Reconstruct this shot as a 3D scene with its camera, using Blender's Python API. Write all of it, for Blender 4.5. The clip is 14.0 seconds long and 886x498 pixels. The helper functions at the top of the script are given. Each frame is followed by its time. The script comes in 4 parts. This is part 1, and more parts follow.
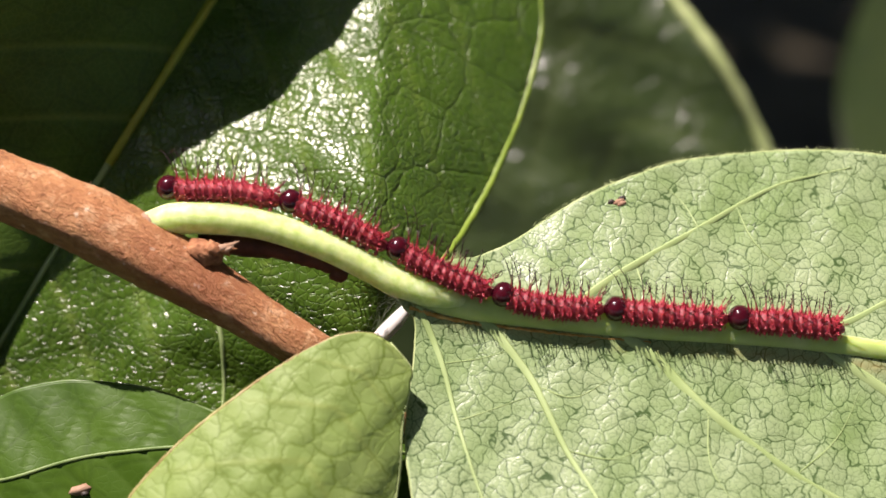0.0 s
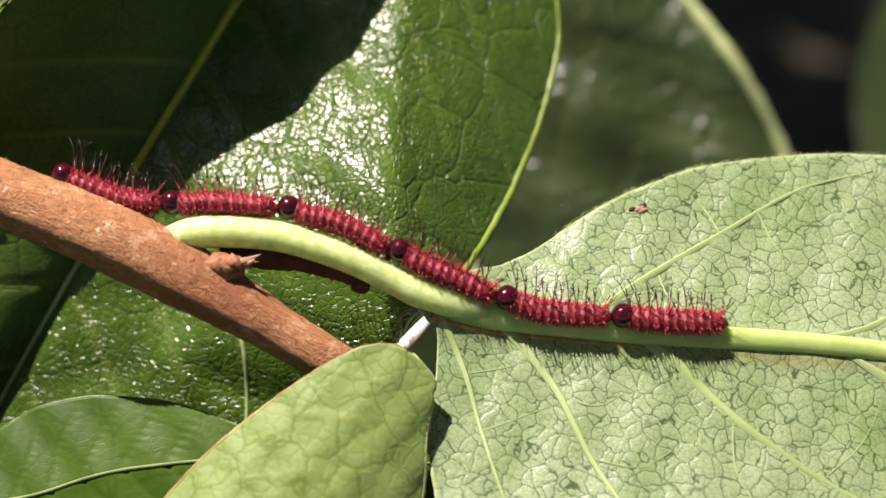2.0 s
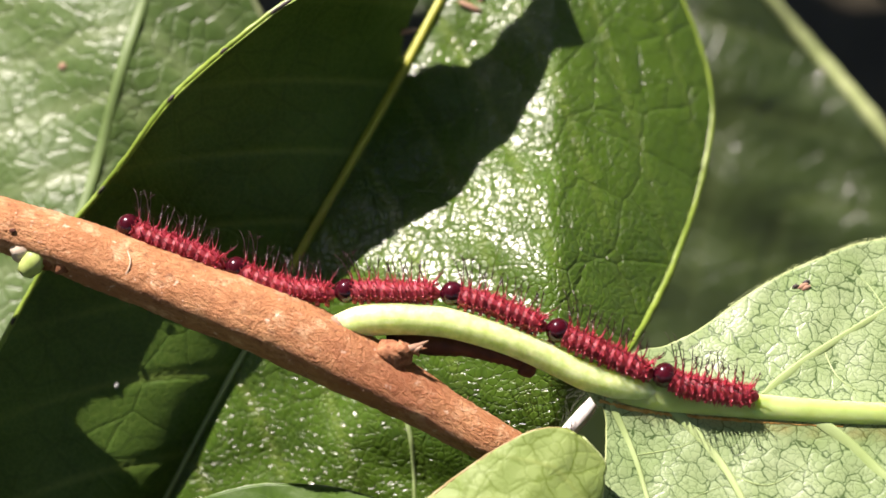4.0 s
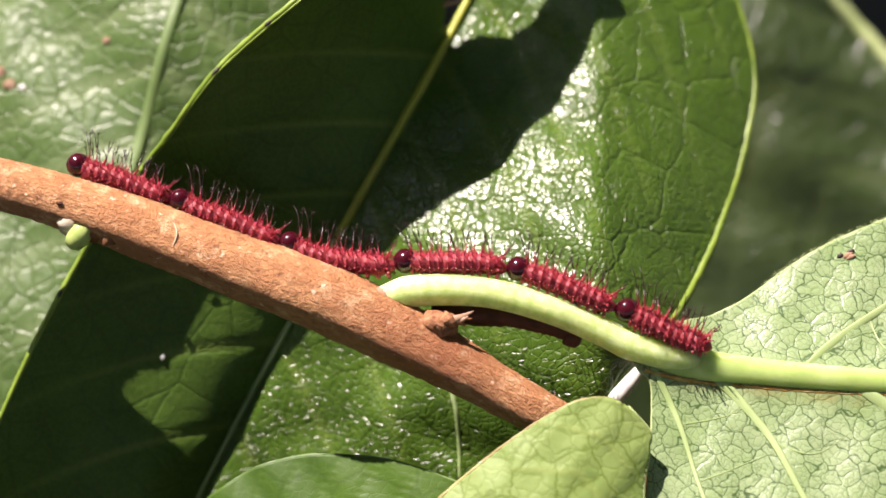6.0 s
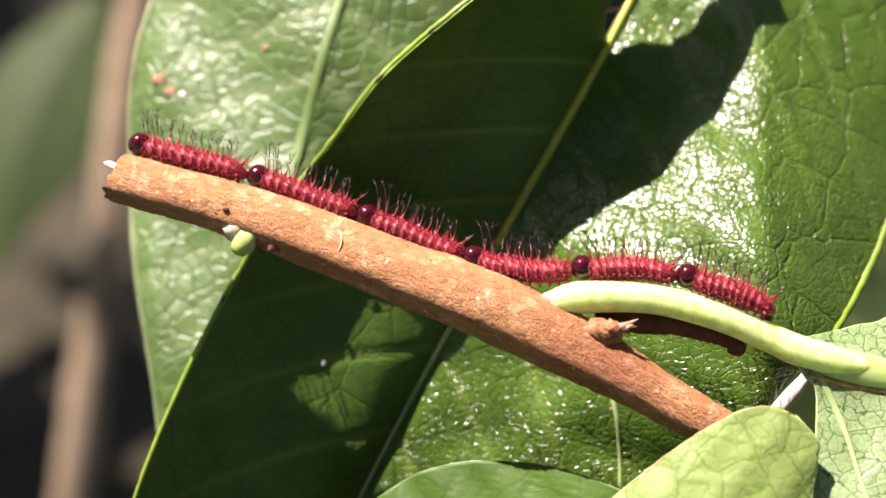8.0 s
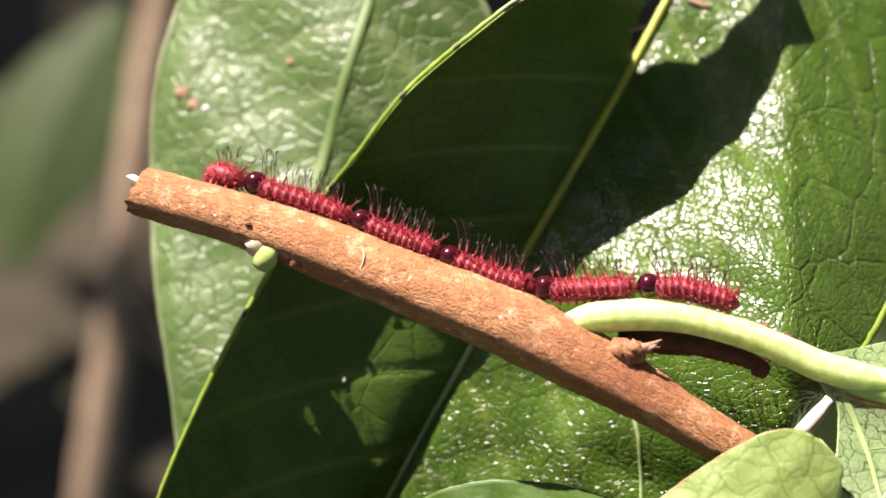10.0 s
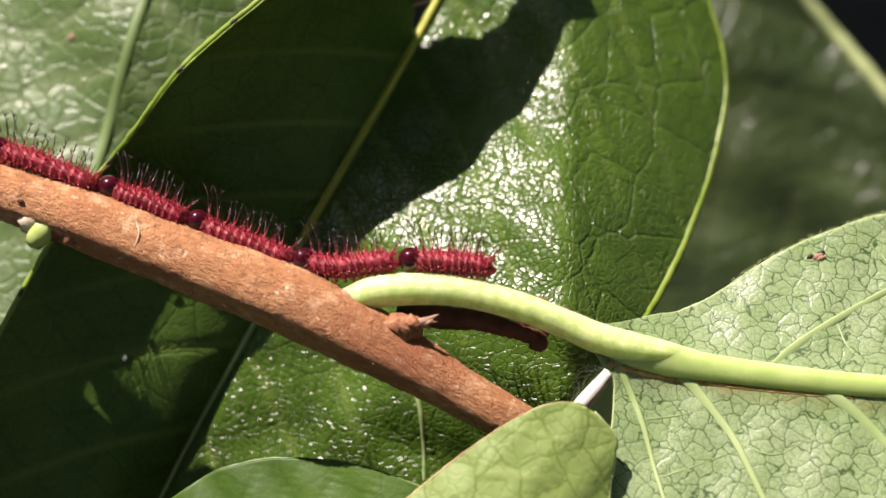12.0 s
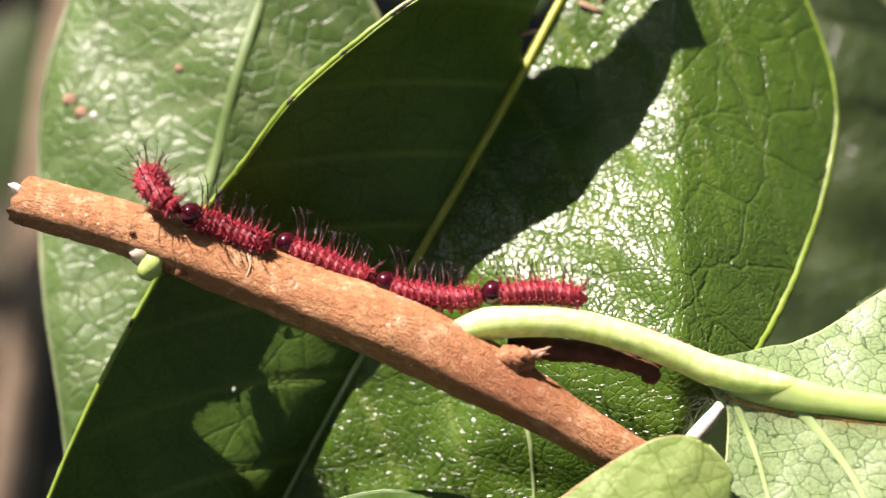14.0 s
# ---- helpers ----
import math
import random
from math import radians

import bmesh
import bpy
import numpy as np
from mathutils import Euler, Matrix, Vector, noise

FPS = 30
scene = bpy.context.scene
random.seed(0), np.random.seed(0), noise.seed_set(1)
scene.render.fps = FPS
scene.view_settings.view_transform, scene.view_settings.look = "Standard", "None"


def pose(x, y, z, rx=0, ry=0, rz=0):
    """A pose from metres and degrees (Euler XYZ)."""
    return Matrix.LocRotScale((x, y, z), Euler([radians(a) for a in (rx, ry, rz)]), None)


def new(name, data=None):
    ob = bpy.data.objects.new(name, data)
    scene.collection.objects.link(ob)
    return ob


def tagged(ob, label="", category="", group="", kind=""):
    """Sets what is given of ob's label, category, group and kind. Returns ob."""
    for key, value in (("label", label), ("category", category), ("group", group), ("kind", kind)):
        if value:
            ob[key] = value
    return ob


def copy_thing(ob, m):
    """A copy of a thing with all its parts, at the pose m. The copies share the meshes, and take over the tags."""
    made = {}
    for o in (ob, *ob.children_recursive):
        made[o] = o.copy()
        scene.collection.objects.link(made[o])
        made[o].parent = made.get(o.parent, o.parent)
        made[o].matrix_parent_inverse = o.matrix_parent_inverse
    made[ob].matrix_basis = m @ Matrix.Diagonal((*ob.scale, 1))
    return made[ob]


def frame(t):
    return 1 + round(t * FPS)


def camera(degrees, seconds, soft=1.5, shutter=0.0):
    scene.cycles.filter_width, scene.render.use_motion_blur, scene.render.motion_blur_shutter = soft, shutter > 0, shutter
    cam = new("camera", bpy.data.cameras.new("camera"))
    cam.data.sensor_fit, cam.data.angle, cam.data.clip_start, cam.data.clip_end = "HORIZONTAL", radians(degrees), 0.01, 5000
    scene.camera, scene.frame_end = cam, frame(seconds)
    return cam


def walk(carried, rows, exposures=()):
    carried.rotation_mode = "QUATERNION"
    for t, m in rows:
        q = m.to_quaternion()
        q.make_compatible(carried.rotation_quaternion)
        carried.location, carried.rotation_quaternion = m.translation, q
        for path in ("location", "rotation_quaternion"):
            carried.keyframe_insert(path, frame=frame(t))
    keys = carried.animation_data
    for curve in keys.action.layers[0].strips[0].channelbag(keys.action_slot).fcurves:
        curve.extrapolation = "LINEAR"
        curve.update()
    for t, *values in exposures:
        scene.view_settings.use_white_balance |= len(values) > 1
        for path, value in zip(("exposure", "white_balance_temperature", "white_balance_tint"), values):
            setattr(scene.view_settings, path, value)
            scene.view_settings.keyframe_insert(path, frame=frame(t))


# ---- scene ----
# Lengths below are millimetres in a plane that leans back by TILT: u right, v up, d away from the camera.
TILT = radians(35)


def P(u, v, d):
    """A point of the leaning plane, in metres of the world."""
    c, s = math.cos(TILT), math.sin(TILT)
    return Vector((u, v * s + d * c, v * c - d * s)) / 1000


def way(u, v, d):
    """A direction of the leaning plane in the world."""
    return (P(u, v, d) * 1000).normalized()


def view(u, v, dist, roll):
    """The camera's pose, aimed at (u, v) of the plane from dist away; it swings more than it slides."""
    eye, aim = P(0.3 * u, 0.3 * v, -dist), P(u, v, 0)
    back = (eye - aim).normalized()
    right = P(0, 1, 0).cross(back).normalized()
    m = Matrix((right, back.cross(right), back)).transposed().to_4x4()
    m.translation = eye
    return m @ pose(0, 0, 0, 0, 0, roll)


# ---- camera ----
cam = camera(24, 14.0, soft=1.6)
cam.data.dof.use_dof = True
cam.data.dof.focus_distance = 0.1665
cam.data.dof.aperture_fstop = 22
AIMS = [(0.0, 0.0, 0.0, 163.95, 0.42), (0.5, 0.16, 0.96, 164.89, -0.02), (1.0, 0.52, 0.96, 164.28, 0.18),
        (1.5, -0.05, 0.76, 163.68, -0.09), (2.0, -1.69, 0.8, 163.79, -0.43), (2.5, -5.07, 5.28, 164.75, -0.85),
        (3.0, -7.27, 7.3, 165.76, -1.25), (3.5, -11.13, 7.51, 165.25, -1.58), (3.7, -12.84, 7.7, 165.14, -1.61),
        (6.0, -18.26, 5.52, 165.7, -1.94), (6.5, -19.93, 3.57, 165.9, -1.65), (7.0, -21.92, 2.65, 165.76, -1.79),
        (7.5, -26.57, 3.47, 165.84, -1.57), (8.0, -31.41, 6.54, 165.98, -1.65), (8.2, -32.38, 6.91, 166.0, -1.45),
        (10.3, -33.17, 8.63, 164.74, -0.95), (10.5, -31.22, 10.84, 163.61, -1.13), (11.0, -28.16, 11.89, 163.17, -1.8),
        (11.5, -18.21, 9.87, 163.84, -1.46), (12.0, -15.54, 5.61, 163.72, -1.45), (12.5, -18.35, 3.6, 163.82, -1.25),
        (13.0, -25.77, 3.97, 164.24, -1.59), (13.5, -26.15, 6.23, 163.79, -1.3), (14.0, -24.27, 8.34, 163.07, -1.42)]
EXPOSURE = [(0.0, 0.74), (1.5, 0.66), (2.5, 0.88), (3.7, 1.04), (6.0, 1.04), (7.0, 1.12), (8.2, 1.40), (10.3, 1.22), (11.0, 1.03), (11.5, 0.80), (12.0, 0.74), (12.6, 1.00), (13.0, 1.24), (14.0, 1.2)]
walk(cam, [(t, view(*row)) for t, *row in AIMS], exposures=[(t, e - 0.02, 6700, 25) for t, e in EXPOSURE])

# ---- light ----
SUN = way(-0.33, 0.86, -0.39)
world = bpy.data.worlds.new("sky")
scene.world = world
world.use_nodes = True
nodes, links = world.node_tree.nodes, world.node_tree.links
sky = nodes.new("ShaderNodeTexSky")
sky.sky_type, sky.sun_disc = "NISHITA", False
sky.sun_elevation = math.asin(SUN.z)
sky.sun_rotation = math.atan2(SUN.x, SUN.y)
links.new(sky.outputs[0], nodes["Background"].inputs[0])
nodes["Background"].inputs[1].default_value = 0.085
sun = new("sun", bpy.data.lights.new("sun", "SUN"))
sun.data.energy, sun.data.angle, sun.data.color = 5.7, radians(0.5), (1.0, 0.95, 0.86)
sun.matrix_world = SUN.to_track_quat("Z", "Y").to_matrix().to_4x4()


# ---- materials ----
class Shader:
    """A node material with a few shorthands."""

    def __init__(self, name, rough=0.5, spec=0.5):
        self.mat = bpy.data.materials.new(name)
        self.mat.use_nodes = True
        self.tree = self.mat.node_tree
        self.bsdf = self.tree.nodes["Principled BSDF"]
        self.out = self.tree.nodes["Material Output"]
        self.bsdf.inputs["Roughness"].default_value = rough
        self.bsdf.inputs["Specular IOR Level"].default_value = spec
        self.coord = self.tree.nodes.new("ShaderNodeTexCoord").outputs["Object"]

    def node(self, kind, **values):
        n = self.tree.nodes.new(kind)
        for k, v in values.items():
            n.inputs[k.replace("_", " ")].default_value = v
        return n

    def link(self, a, b):
        self.tree.links.new(a, b)

    def noise(self, scale, detail=4.0, rough=0.55, coord=None):
        n = self.node("ShaderNodeTexNoise", Scale=scale, Detail=detail, Roughness=rough)
        self.link(coord or self.coord, n.inputs["Vector"])
        return n.outputs["Fac"]

    def cells(self, scale, feature="DISTANCE_TO_EDGE", coord=None):
        n = self.node("ShaderNodeTexVoronoi", Scale=scale)
        n.feature = feature
        self.link(coord or self.coord, n.inputs["Vector"])
        return n.outputs["Distance"]

    def warped(self, scale, amount):
        """Coordinates pushed about by noise."""
        n = self.node("ShaderNodeTexNoise", Scale=scale, Detail=2.0)
        self.link(self.coord, n.inputs["Vector"])
        m = self.tree.nodes.new("ShaderNodeVectorMath")
        m.operation = "MULTIPLY_ADD"
        self.link(n.outputs["Color"], m.inputs[0])
        m.inputs[1].default_value = (amount,) * 3
        self.link(self.coord, m.inputs[2])
        return m.outputs[0]

    def ramp(self, fac, *stops):
        n = self.tree.nodes.new("ShaderNodeValToRGB")
        while len(n.color_ramp.elements) < len(stops):
            n.color_ramp.elements.new(0.5)
        for e, (at, col) in zip(n.color_ramp.elements, stops):
            e.position, e.color = at, (*col, 1) if len(col) == 3 else col
        self.link(fac, n.inputs[0])
        return n.outputs[0]

    def mix(self, fac, a, b, how="MIX"):
        n = self.tree.nodes.new("ShaderNodeMix")
        n.data_type, n.blend_type = "RGBA", how
        for v, i in ((fac, n.inputs[0]), (a, n.inputs[6]), (b, n.inputs[7])):
            if isinstance(v, (int, float)):
                i.default_value = v
            elif isinstance(v, tuple):
                i.default_value = (*v, 1)
            else:
                self.link(v, i)
        return n.outputs[2]

    def math(self, how, a, b=0.0, c=0.0):
        n = self.tree.nodes.new("ShaderNodeMath")
        n.operation = how
        for v, i in zip((a, b, c), n.inputs):
            if isinstance(v, (int, float)):
                i.default_value = v
            else:
                self.link(v, i)
        return n.outputs[0]

    def attr(self, name):
        n = self.tree.nodes.new("ShaderNodeAttribute")
        n.attribute_name = name
        return n.outputs["Fac"]

    def color(self, source):
        if isinstance(source, tuple):
            self.bsdf.inputs["Base Color"].default_value = (*source, 1)
        else:
            self.link(source, self.bsdf.inputs["Base Color"])
        return self

    def bump(self, height, dist, strength=1.0, before=None):
        n = self.node("ShaderNodeBump", Strength=strength, Distance=dist)
        self.link(height, n.inputs["Height"])
        if before is not None:
            self.link(before, n.inputs["Normal"])
        self.link(n.outputs[0], self.bsdf.inputs["Normal"])
        return n.outputs[0]

    def shine_through(self, share, tint):
        """Lets part of the light through, as a leaf does."""
        t = self.node("ShaderNodeBsdfTranslucent")
        if isinstance(tint, tuple):
            t.inputs[0].default_value = (*tint, 1)
        else:
            self.link(tint, t.inputs[0])
        m = self.node("ShaderNodeMixShader", Fac=share)
        self.link(self.bsdf.outputs[0], m.inputs[1])
        self.link(t.outputs[0], m.inputs[2])
        self.link(m.outputs[0], self.out.inputs[0])
        return self


def leaf_upper(name, deep, light, vein, rough, cell=900, relief=0.00012, gloss=0.5, through_=0.18):
    """The glossy upper side of a leaf: green, quilted between the finest veins."""
    s = Shader(name, rough, gloss)
    w = s.warped(400, 0.0008)
    net = s.cells(cell, coord=w)
    base = s.ramp(s.noise(120, 5), (0.3, deep), (0.75, light))
    base = s.mix(s.math("MULTIPLY", s.ramp(net, (0.0, (1, 1, 1)), (0.12, (0, 0, 0))), 0.22), base, vein)
    line = s.ramp(s.cells(cell * 0.17, coord=w), (0.0, (1, 1, 1)), (0.05, (0, 0, 0)))
    base = s.mix(s.math("MULTIPLY", line, 0.3), base, tuple(0.5 * c for c in deep))
    s.color(s.mix(s.math("MULTIPLY", s.attr("vein"), 0.8), base, vein))
    dome = s.ramp(s.cells(cell * 0.42, coord=w), (0.0, (0, 0, 0)), (0.16, (0.75, 0.75, 0.75)), (0.45, (1, 1, 1)))
    grain = s.ramp(net, (0.0, (0, 0, 0)), (0.10, (0.8, 0.8, 0.8)), (0.45, (1, 1, 1)))
    pillow = s.math("ADD", grain, s.math("MULTIPLY", dome, 0.4))
    fine = s.math("SUBTRACT", s.math("MULTIPLY", s.noise(4200, 2), 0.3), s.math("MULTIPLY", line, 0.5))
    rough_patch = s.ramp(s.noise(190, 3), (0.35, (0.5, 0.5, 0.5)), (0.65, (1, 1, 1)))
    # the calm half is duller as well
    s.link(s.math("MULTIPLY_ADD", s.attr("calm"), 0.25, rough), s.bsdf.inputs["Roughness"])
    s.link(s.math("MULTIPLY_ADD", s.attr("calm"), -0.3 * gloss, gloss), s.bsdf.inputs["Specular IOR Level"])
    quilt = s.math("ADD", s.math("MULTIPLY", pillow, rough_patch), fine)
    wave = s.math("MULTIPLY", s.noise(520, 2), 1.3)
    # sunken veins part the blade into wide fields
    field = s.ramp(s.cells(cell * 0.11, coord=w), (0.0, (0, 0, 0)), (0.035, (0.7, 0.7, 0.7)), (0.16, (1, 1, 1)))
    depth = s.math("MULTIPLY_ADD", s.math("MINIMUM", s.attr("calm"), 0.25), 2.4, s.math("MULTIPLY_ADD", s.attr("calm"), -0.5, 0.15))
    sunk = s.bump(s.math("MULTIPLY", field, depth), relief * 2.2)
    s.bump(s.math("MULTIPLY", s.math("ADD", quilt, wave), s.math("SUBTRACT", 1.0, s.math("MULTIPLY", s.attr("calm"), 0.8))), relief, before=sunk)
    s.shine_through(through_, s.mix(0.5, base, (0.16, 0.3, 0.02)))
    return s.mat


def leaf_under(name, pale, green, net_color, vein, rough=0.55, cell=520, through_=0.25, relief=0.00008, gloss=0.4, swell=0.0):
    """The pale lower side of a leaf, with a dark net of fine veins."""
    s = Shader(name, rough, gloss)
    w = s.warped(700, 0.0011)
    net, fine = s.cells(cell, coord=w), s.cells(cell * 2.6, coord=w)
    base = s.ramp(s.noise(160, 5), (0.3, green), (0.7, pale))
    base = s.mix(s.math("MULTIPLY", s.ramp(net, (0.012, (1, 1, 1)), (0.040, (0, 0, 0))), 0.88), base, net_color)
    base = s.mix(s.math("MULTIPLY", s.ramp(fine, (0.02, (1, 1, 1)), (0.06, (0, 0, 0))), 0.45), base, net_color)
    base = s.mix(s.math("MULTIPLY", s.attr("vein"), 0.7), base, vein)
    base = s.mix(s.math("MULTIPLY", s.attr("rust"), s.ramp(s.noise(700, 4), (0.35, (0.2, 0.2, 0.2)), (0.6, (1, 1, 1)))), base, (0.42, 0.22, 0.05))
    s.color(base)
    h = s.math("ADD", s.ramp(net, (0, (0, 0, 0)), (0.2, (1, 1, 1))), s.math("MULTIPLY", s.ramp(fine, (0, (0, 0, 0)), (0.2, (1, 1, 1))), 0.5))
    h = s.math("ADD", h, s.math("MULTIPLY", s.noise(230, 2), swell))
    s.bump(s.math("ADD", h, s.math("MULTIPLY", s.noise(3000, 3), 0.4)), relief)
    s.shine_through(through_, s.mix(0.4, base, (0.3, 0.45, 0.03)))
    return s.mat


def bark():
    s = Shader("reddish brown bark", 0.62, 0.35)
    along = s.tree.nodes.new("ShaderNodeAttribute")
    along.attribute_name = "along"
    m = s.node("ShaderNodeMapping")
    m.inputs["Scale"].default_value = (0.38, 1, 1)
    s.link(along.outputs["Vector"], m.inputs["Vector"])
    streak, blotch = s.noise(2600, 8, 0.7, m.outputs[0]), s.noise(300, 6, 0.65)
    grain = s.noise(5200, 4, 0.6)
    base = s.ramp(streak, (0.25, (0.20, 0.065, 0.018)), (0.5, (0.49, 0.235, 0.10)), (0.75, (0.66, 0.37, 0.16)))
    base = s.mix(s.ramp(blotch, (0.40, (0, 0, 0)), (0.62, (0.8, 0.8, 0.8))), base, (0.43, 0.18, 0.07))
    base = s.mix(s.ramp(s.noise(520, 6, 0.7), (0.54, (0, 0, 0)), (0.66, (0.8, 0.8, 0.8))), base, (0.74, 0.46, 0.25))
    base = s.mix(s.ramp(s.noise(1500, 4, 0.6), (0.64, (0, 0, 0)), (0.70, (0.8, 0.8, 0.8))), base, (0.80, 0.62, 0.45))
    base = s.mix(s.ramp(s.noise(800, 5, 0.7), (0.30, (0.7, 0.7, 0.7)), (0.42, (0, 0, 0))), base, (0.14, 0.045, 0.018))
    base = s.mix(s.math("MULTIPLY", s.attr("node"), s.ramp(s.noise(450, 5, 0.7), (0.35, (0.3, 0.3, 0.3)), (0.65, (1, 1, 1)))), base, (0.26, 0.075, 0.03))
    s.color(base)
    s.bump(s.math("ADD", s.math("ADD", streak, s.math("MULTIPLY", grain, 0.6)), blotch), 0.0003)
    return s.mat


def plain(name, dark, light, scale, rough, spec=0.5, relief=0.00004, metal=0.0):
    s = Shader(name, rough, spec)
    n = s.noise(scale, 5)
    s.color(s.ramp(n, (0.3, dark), (0.7, light)))
    s.bump(n, relief)
    s.bsdf.inputs["Metallic"].default_value = metal
    return s


GLOSSY = leaf_upper("glossy leaf", (0.038, 0.085, 0.007), (0.070, 0.140, 0.014), (0.15, 0.22, 0.04), 0.28, cell=1700, relief=0.00009, gloss=0.45, through_=0.09)
LOWER = leaf_upper("low leaf", (0.036, 0.088, 0.005), (0.062, 0.130, 0.010), (0.075, 0.145, 0.02), 0.45, cell=1300, relief=0.000008, gloss=0.22)
BACK = leaf_upper("back leaf", (0.068, 0.13, 0.025), (0.115, 0.19, 0.055), (0.18, 0.25, 0.10), 0.42, cell=650, relief=0.00010, gloss=0.55)
# DIM and FAR carry the shade inside the shrub in their low greens
DIM = leaf_upper("leaf darkened for shade", (0.018, 0.034, 0.008), (0.032, 0.05, 0.013), (0.06, 0.08, 0.025), 0.34, cell=520, relief=0.00006)
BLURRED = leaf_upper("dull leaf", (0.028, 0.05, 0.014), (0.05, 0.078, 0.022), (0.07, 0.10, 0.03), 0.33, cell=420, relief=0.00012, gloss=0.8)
FAR = leaf_upper("far leaf darkened for shade", (0.022, 0.042, 0.008), (0.04, 0.068, 0.014), (0.05, 0.08, 0.02), 0.6, cell=420, relief=0.00004, gloss=0.2)
PALE = leaf_under("pale leaf underside", (0.36, 0.46, 0.245), (0.235, 0.35, 0.13), (0.035, 0.085, 0.018), (0.42, 0.50, 0.20), rough=0.38, cell=740, relief=0.000022, gloss=0.5, swell=9.0)
FRONT = leaf_under("front leaf underside", (0.30, 0.40, 0.125), (0.215, 0.32, 0.075), (0.16, 0.24, 0.04), (0.30, 0.38, 0.10), cell=300, through_=0.3, relief=0.00004, gloss=0.35)
BARK = bark()
def soft_skin(name, dark, light, rough, depth, scale=420):
    """Plant or insect skin that lets light wander a little beneath it."""
    s = plain(name, dark, light, scale, rough, 0.4)
    s.bsdf.inputs["Subsurface Weight"].default_value = 0.85
    s.bsdf.inputs["Subsurface Radius"].default_value = (1.0, 0.9, 0.45)
    s.bsdf.inputs["Subsurface Scale"].default_value = depth
    return s.mat


PETIOLE = soft_skin("petiole skin", (0.45, 0.60, 0.18), (0.70, 0.81, 0.40), 0.5, 0.0022, 1300)
MIDRIB = soft_skin("pale midrib", (0.36, 0.50, 0.14), (0.48, 0.61, 0.22), 0.5, 0.002)
VEIN = plain("side vein", (0.25, 0.35, 0.12), (0.33, 0.43, 0.18), 260, 0.5).mat
RIM = plain("leaf margin", (0.12, 0.20, 0.016), (0.23, 0.33, 0.04), 300, 0.4).mat
LOW_RIM = plain("green margin", (0.045, 0.10, 0.012), (0.09, 0.16, 0.02), 300, 0.4).mat
LOW_RIB = plain("pale green rib", (0.12, 0.20, 0.05), (0.20, 0.28, 0.09), 500, 0.5).mat
YELLOW_RIB = plain("yellow-green midrib", (0.30, 0.33, 0.025), (0.46, 0.48, 0.06), 300, 0.45).mat
BACK_RIM = plain("dull pale margin", (0.12, 0.17, 0.07), (0.21, 0.25, 0.12), 300, 0.4).mat
BACK_RIB = plain("pale broad rib", (0.11, 0.18, 0.05), (0.17, 0.25, 0.085), 300, 0.45).mat
BROWN_RIM = plain("browned margin", (0.20, 0.12, 0.04), (0.34, 0.33, 0.12), 300, 0.5).mat
PALE_RIM = plain("pale margin", (0.28, 0.36, 0.13), (0.42, 0.49, 0.22), 300, 0.5).mat
SKIN = soft_skin("red caterpillar skin", (0.20, 0.013, 0.024), (0.37, 0.036, 0.052), 0.58, 0.0006, 1500)
HEAD = plain("dark red head", (0.022, 0.002, 0.005), (0.060, 0.004, 0.010), 900, 0.12).mat
LEG = plain("pale red leg", (0.40, 0.05, 0.05), (0.60, 0.14, 0.12), 900, 0.4).mat
DEAD = plain("dead brown shoot", (0.05, 0.016, 0.010), (0.13, 0.045, 0.025), 500, 0.6, 0.3, 0.0001).mat
SCURF = plain("dry brown tissue", (0.22, 0.11, 0.06), (0.48, 0.32, 0.22), 700, 0.7, 0.3, 0.0001).mat
WOOD = plain("broken pale wood", (0.50, 0.36, 0.24), (0.78, 0.66, 0.50), 900, 0.7, 0.3, 0.0001).mat
TAN = plain("tan stem bark", (0.17, 0.125, 0.08), (0.32, 0.24, 0.16), 120, 0.8, 0.2, 0.0003).mat
CHAFF = plain("white splinter", (0.75, 0.73, 0.68), (0.9, 0.88, 0.84), 600, 0.6).mat
GREEN_BUD = plain("green bud", (0.25, 0.38, 0.06), (0.50, 0.60, 0.20), 500, 0.4).mat
BLACK = plain("black scar", (0.010, 0.008, 0.006), (0.05, 0.035, 0.025), 900, 0.6).mat
RUST = plain("rusty scurf", (0.36, 0.18, 0.04), (0.62, 0.40, 0.13), 1600, 0.85, 0.2, 0.0001).mat
BUD = plain("furry bud scale", (0.17, 0.06, 0.028), (0.46, 0.22, 0.11), 1500, 0.8, 0.2, 0.0003).mat
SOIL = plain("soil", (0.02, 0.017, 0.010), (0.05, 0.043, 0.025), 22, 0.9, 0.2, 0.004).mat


def spine_material():
    """Red at the root, nearly black towards the tip."""
    s = Shader("branched spine", 0.34, 0.5)
    sep = s.node("ShaderNodeSeparateXYZ")
    s.link(s.coord, sep.inputs[0])
    r = s.math("SQRT", s.math("ADD", s.math("MULTIPLY", sep.outputs[1], sep.outputs[1]), s.math("MULTIPLY", sep.outputs[2], sep.outputs[2])))
    s.color(s.ramp(s.math("MULTIPLY", r, 330.0), (0.46, (0.36, 0.028, 0.044)), (0.62, (0.12, 0.010, 0.016)), (0.80, (0.020, 0.007, 0.007))))
    return s.mat


SPINE = spine_material()


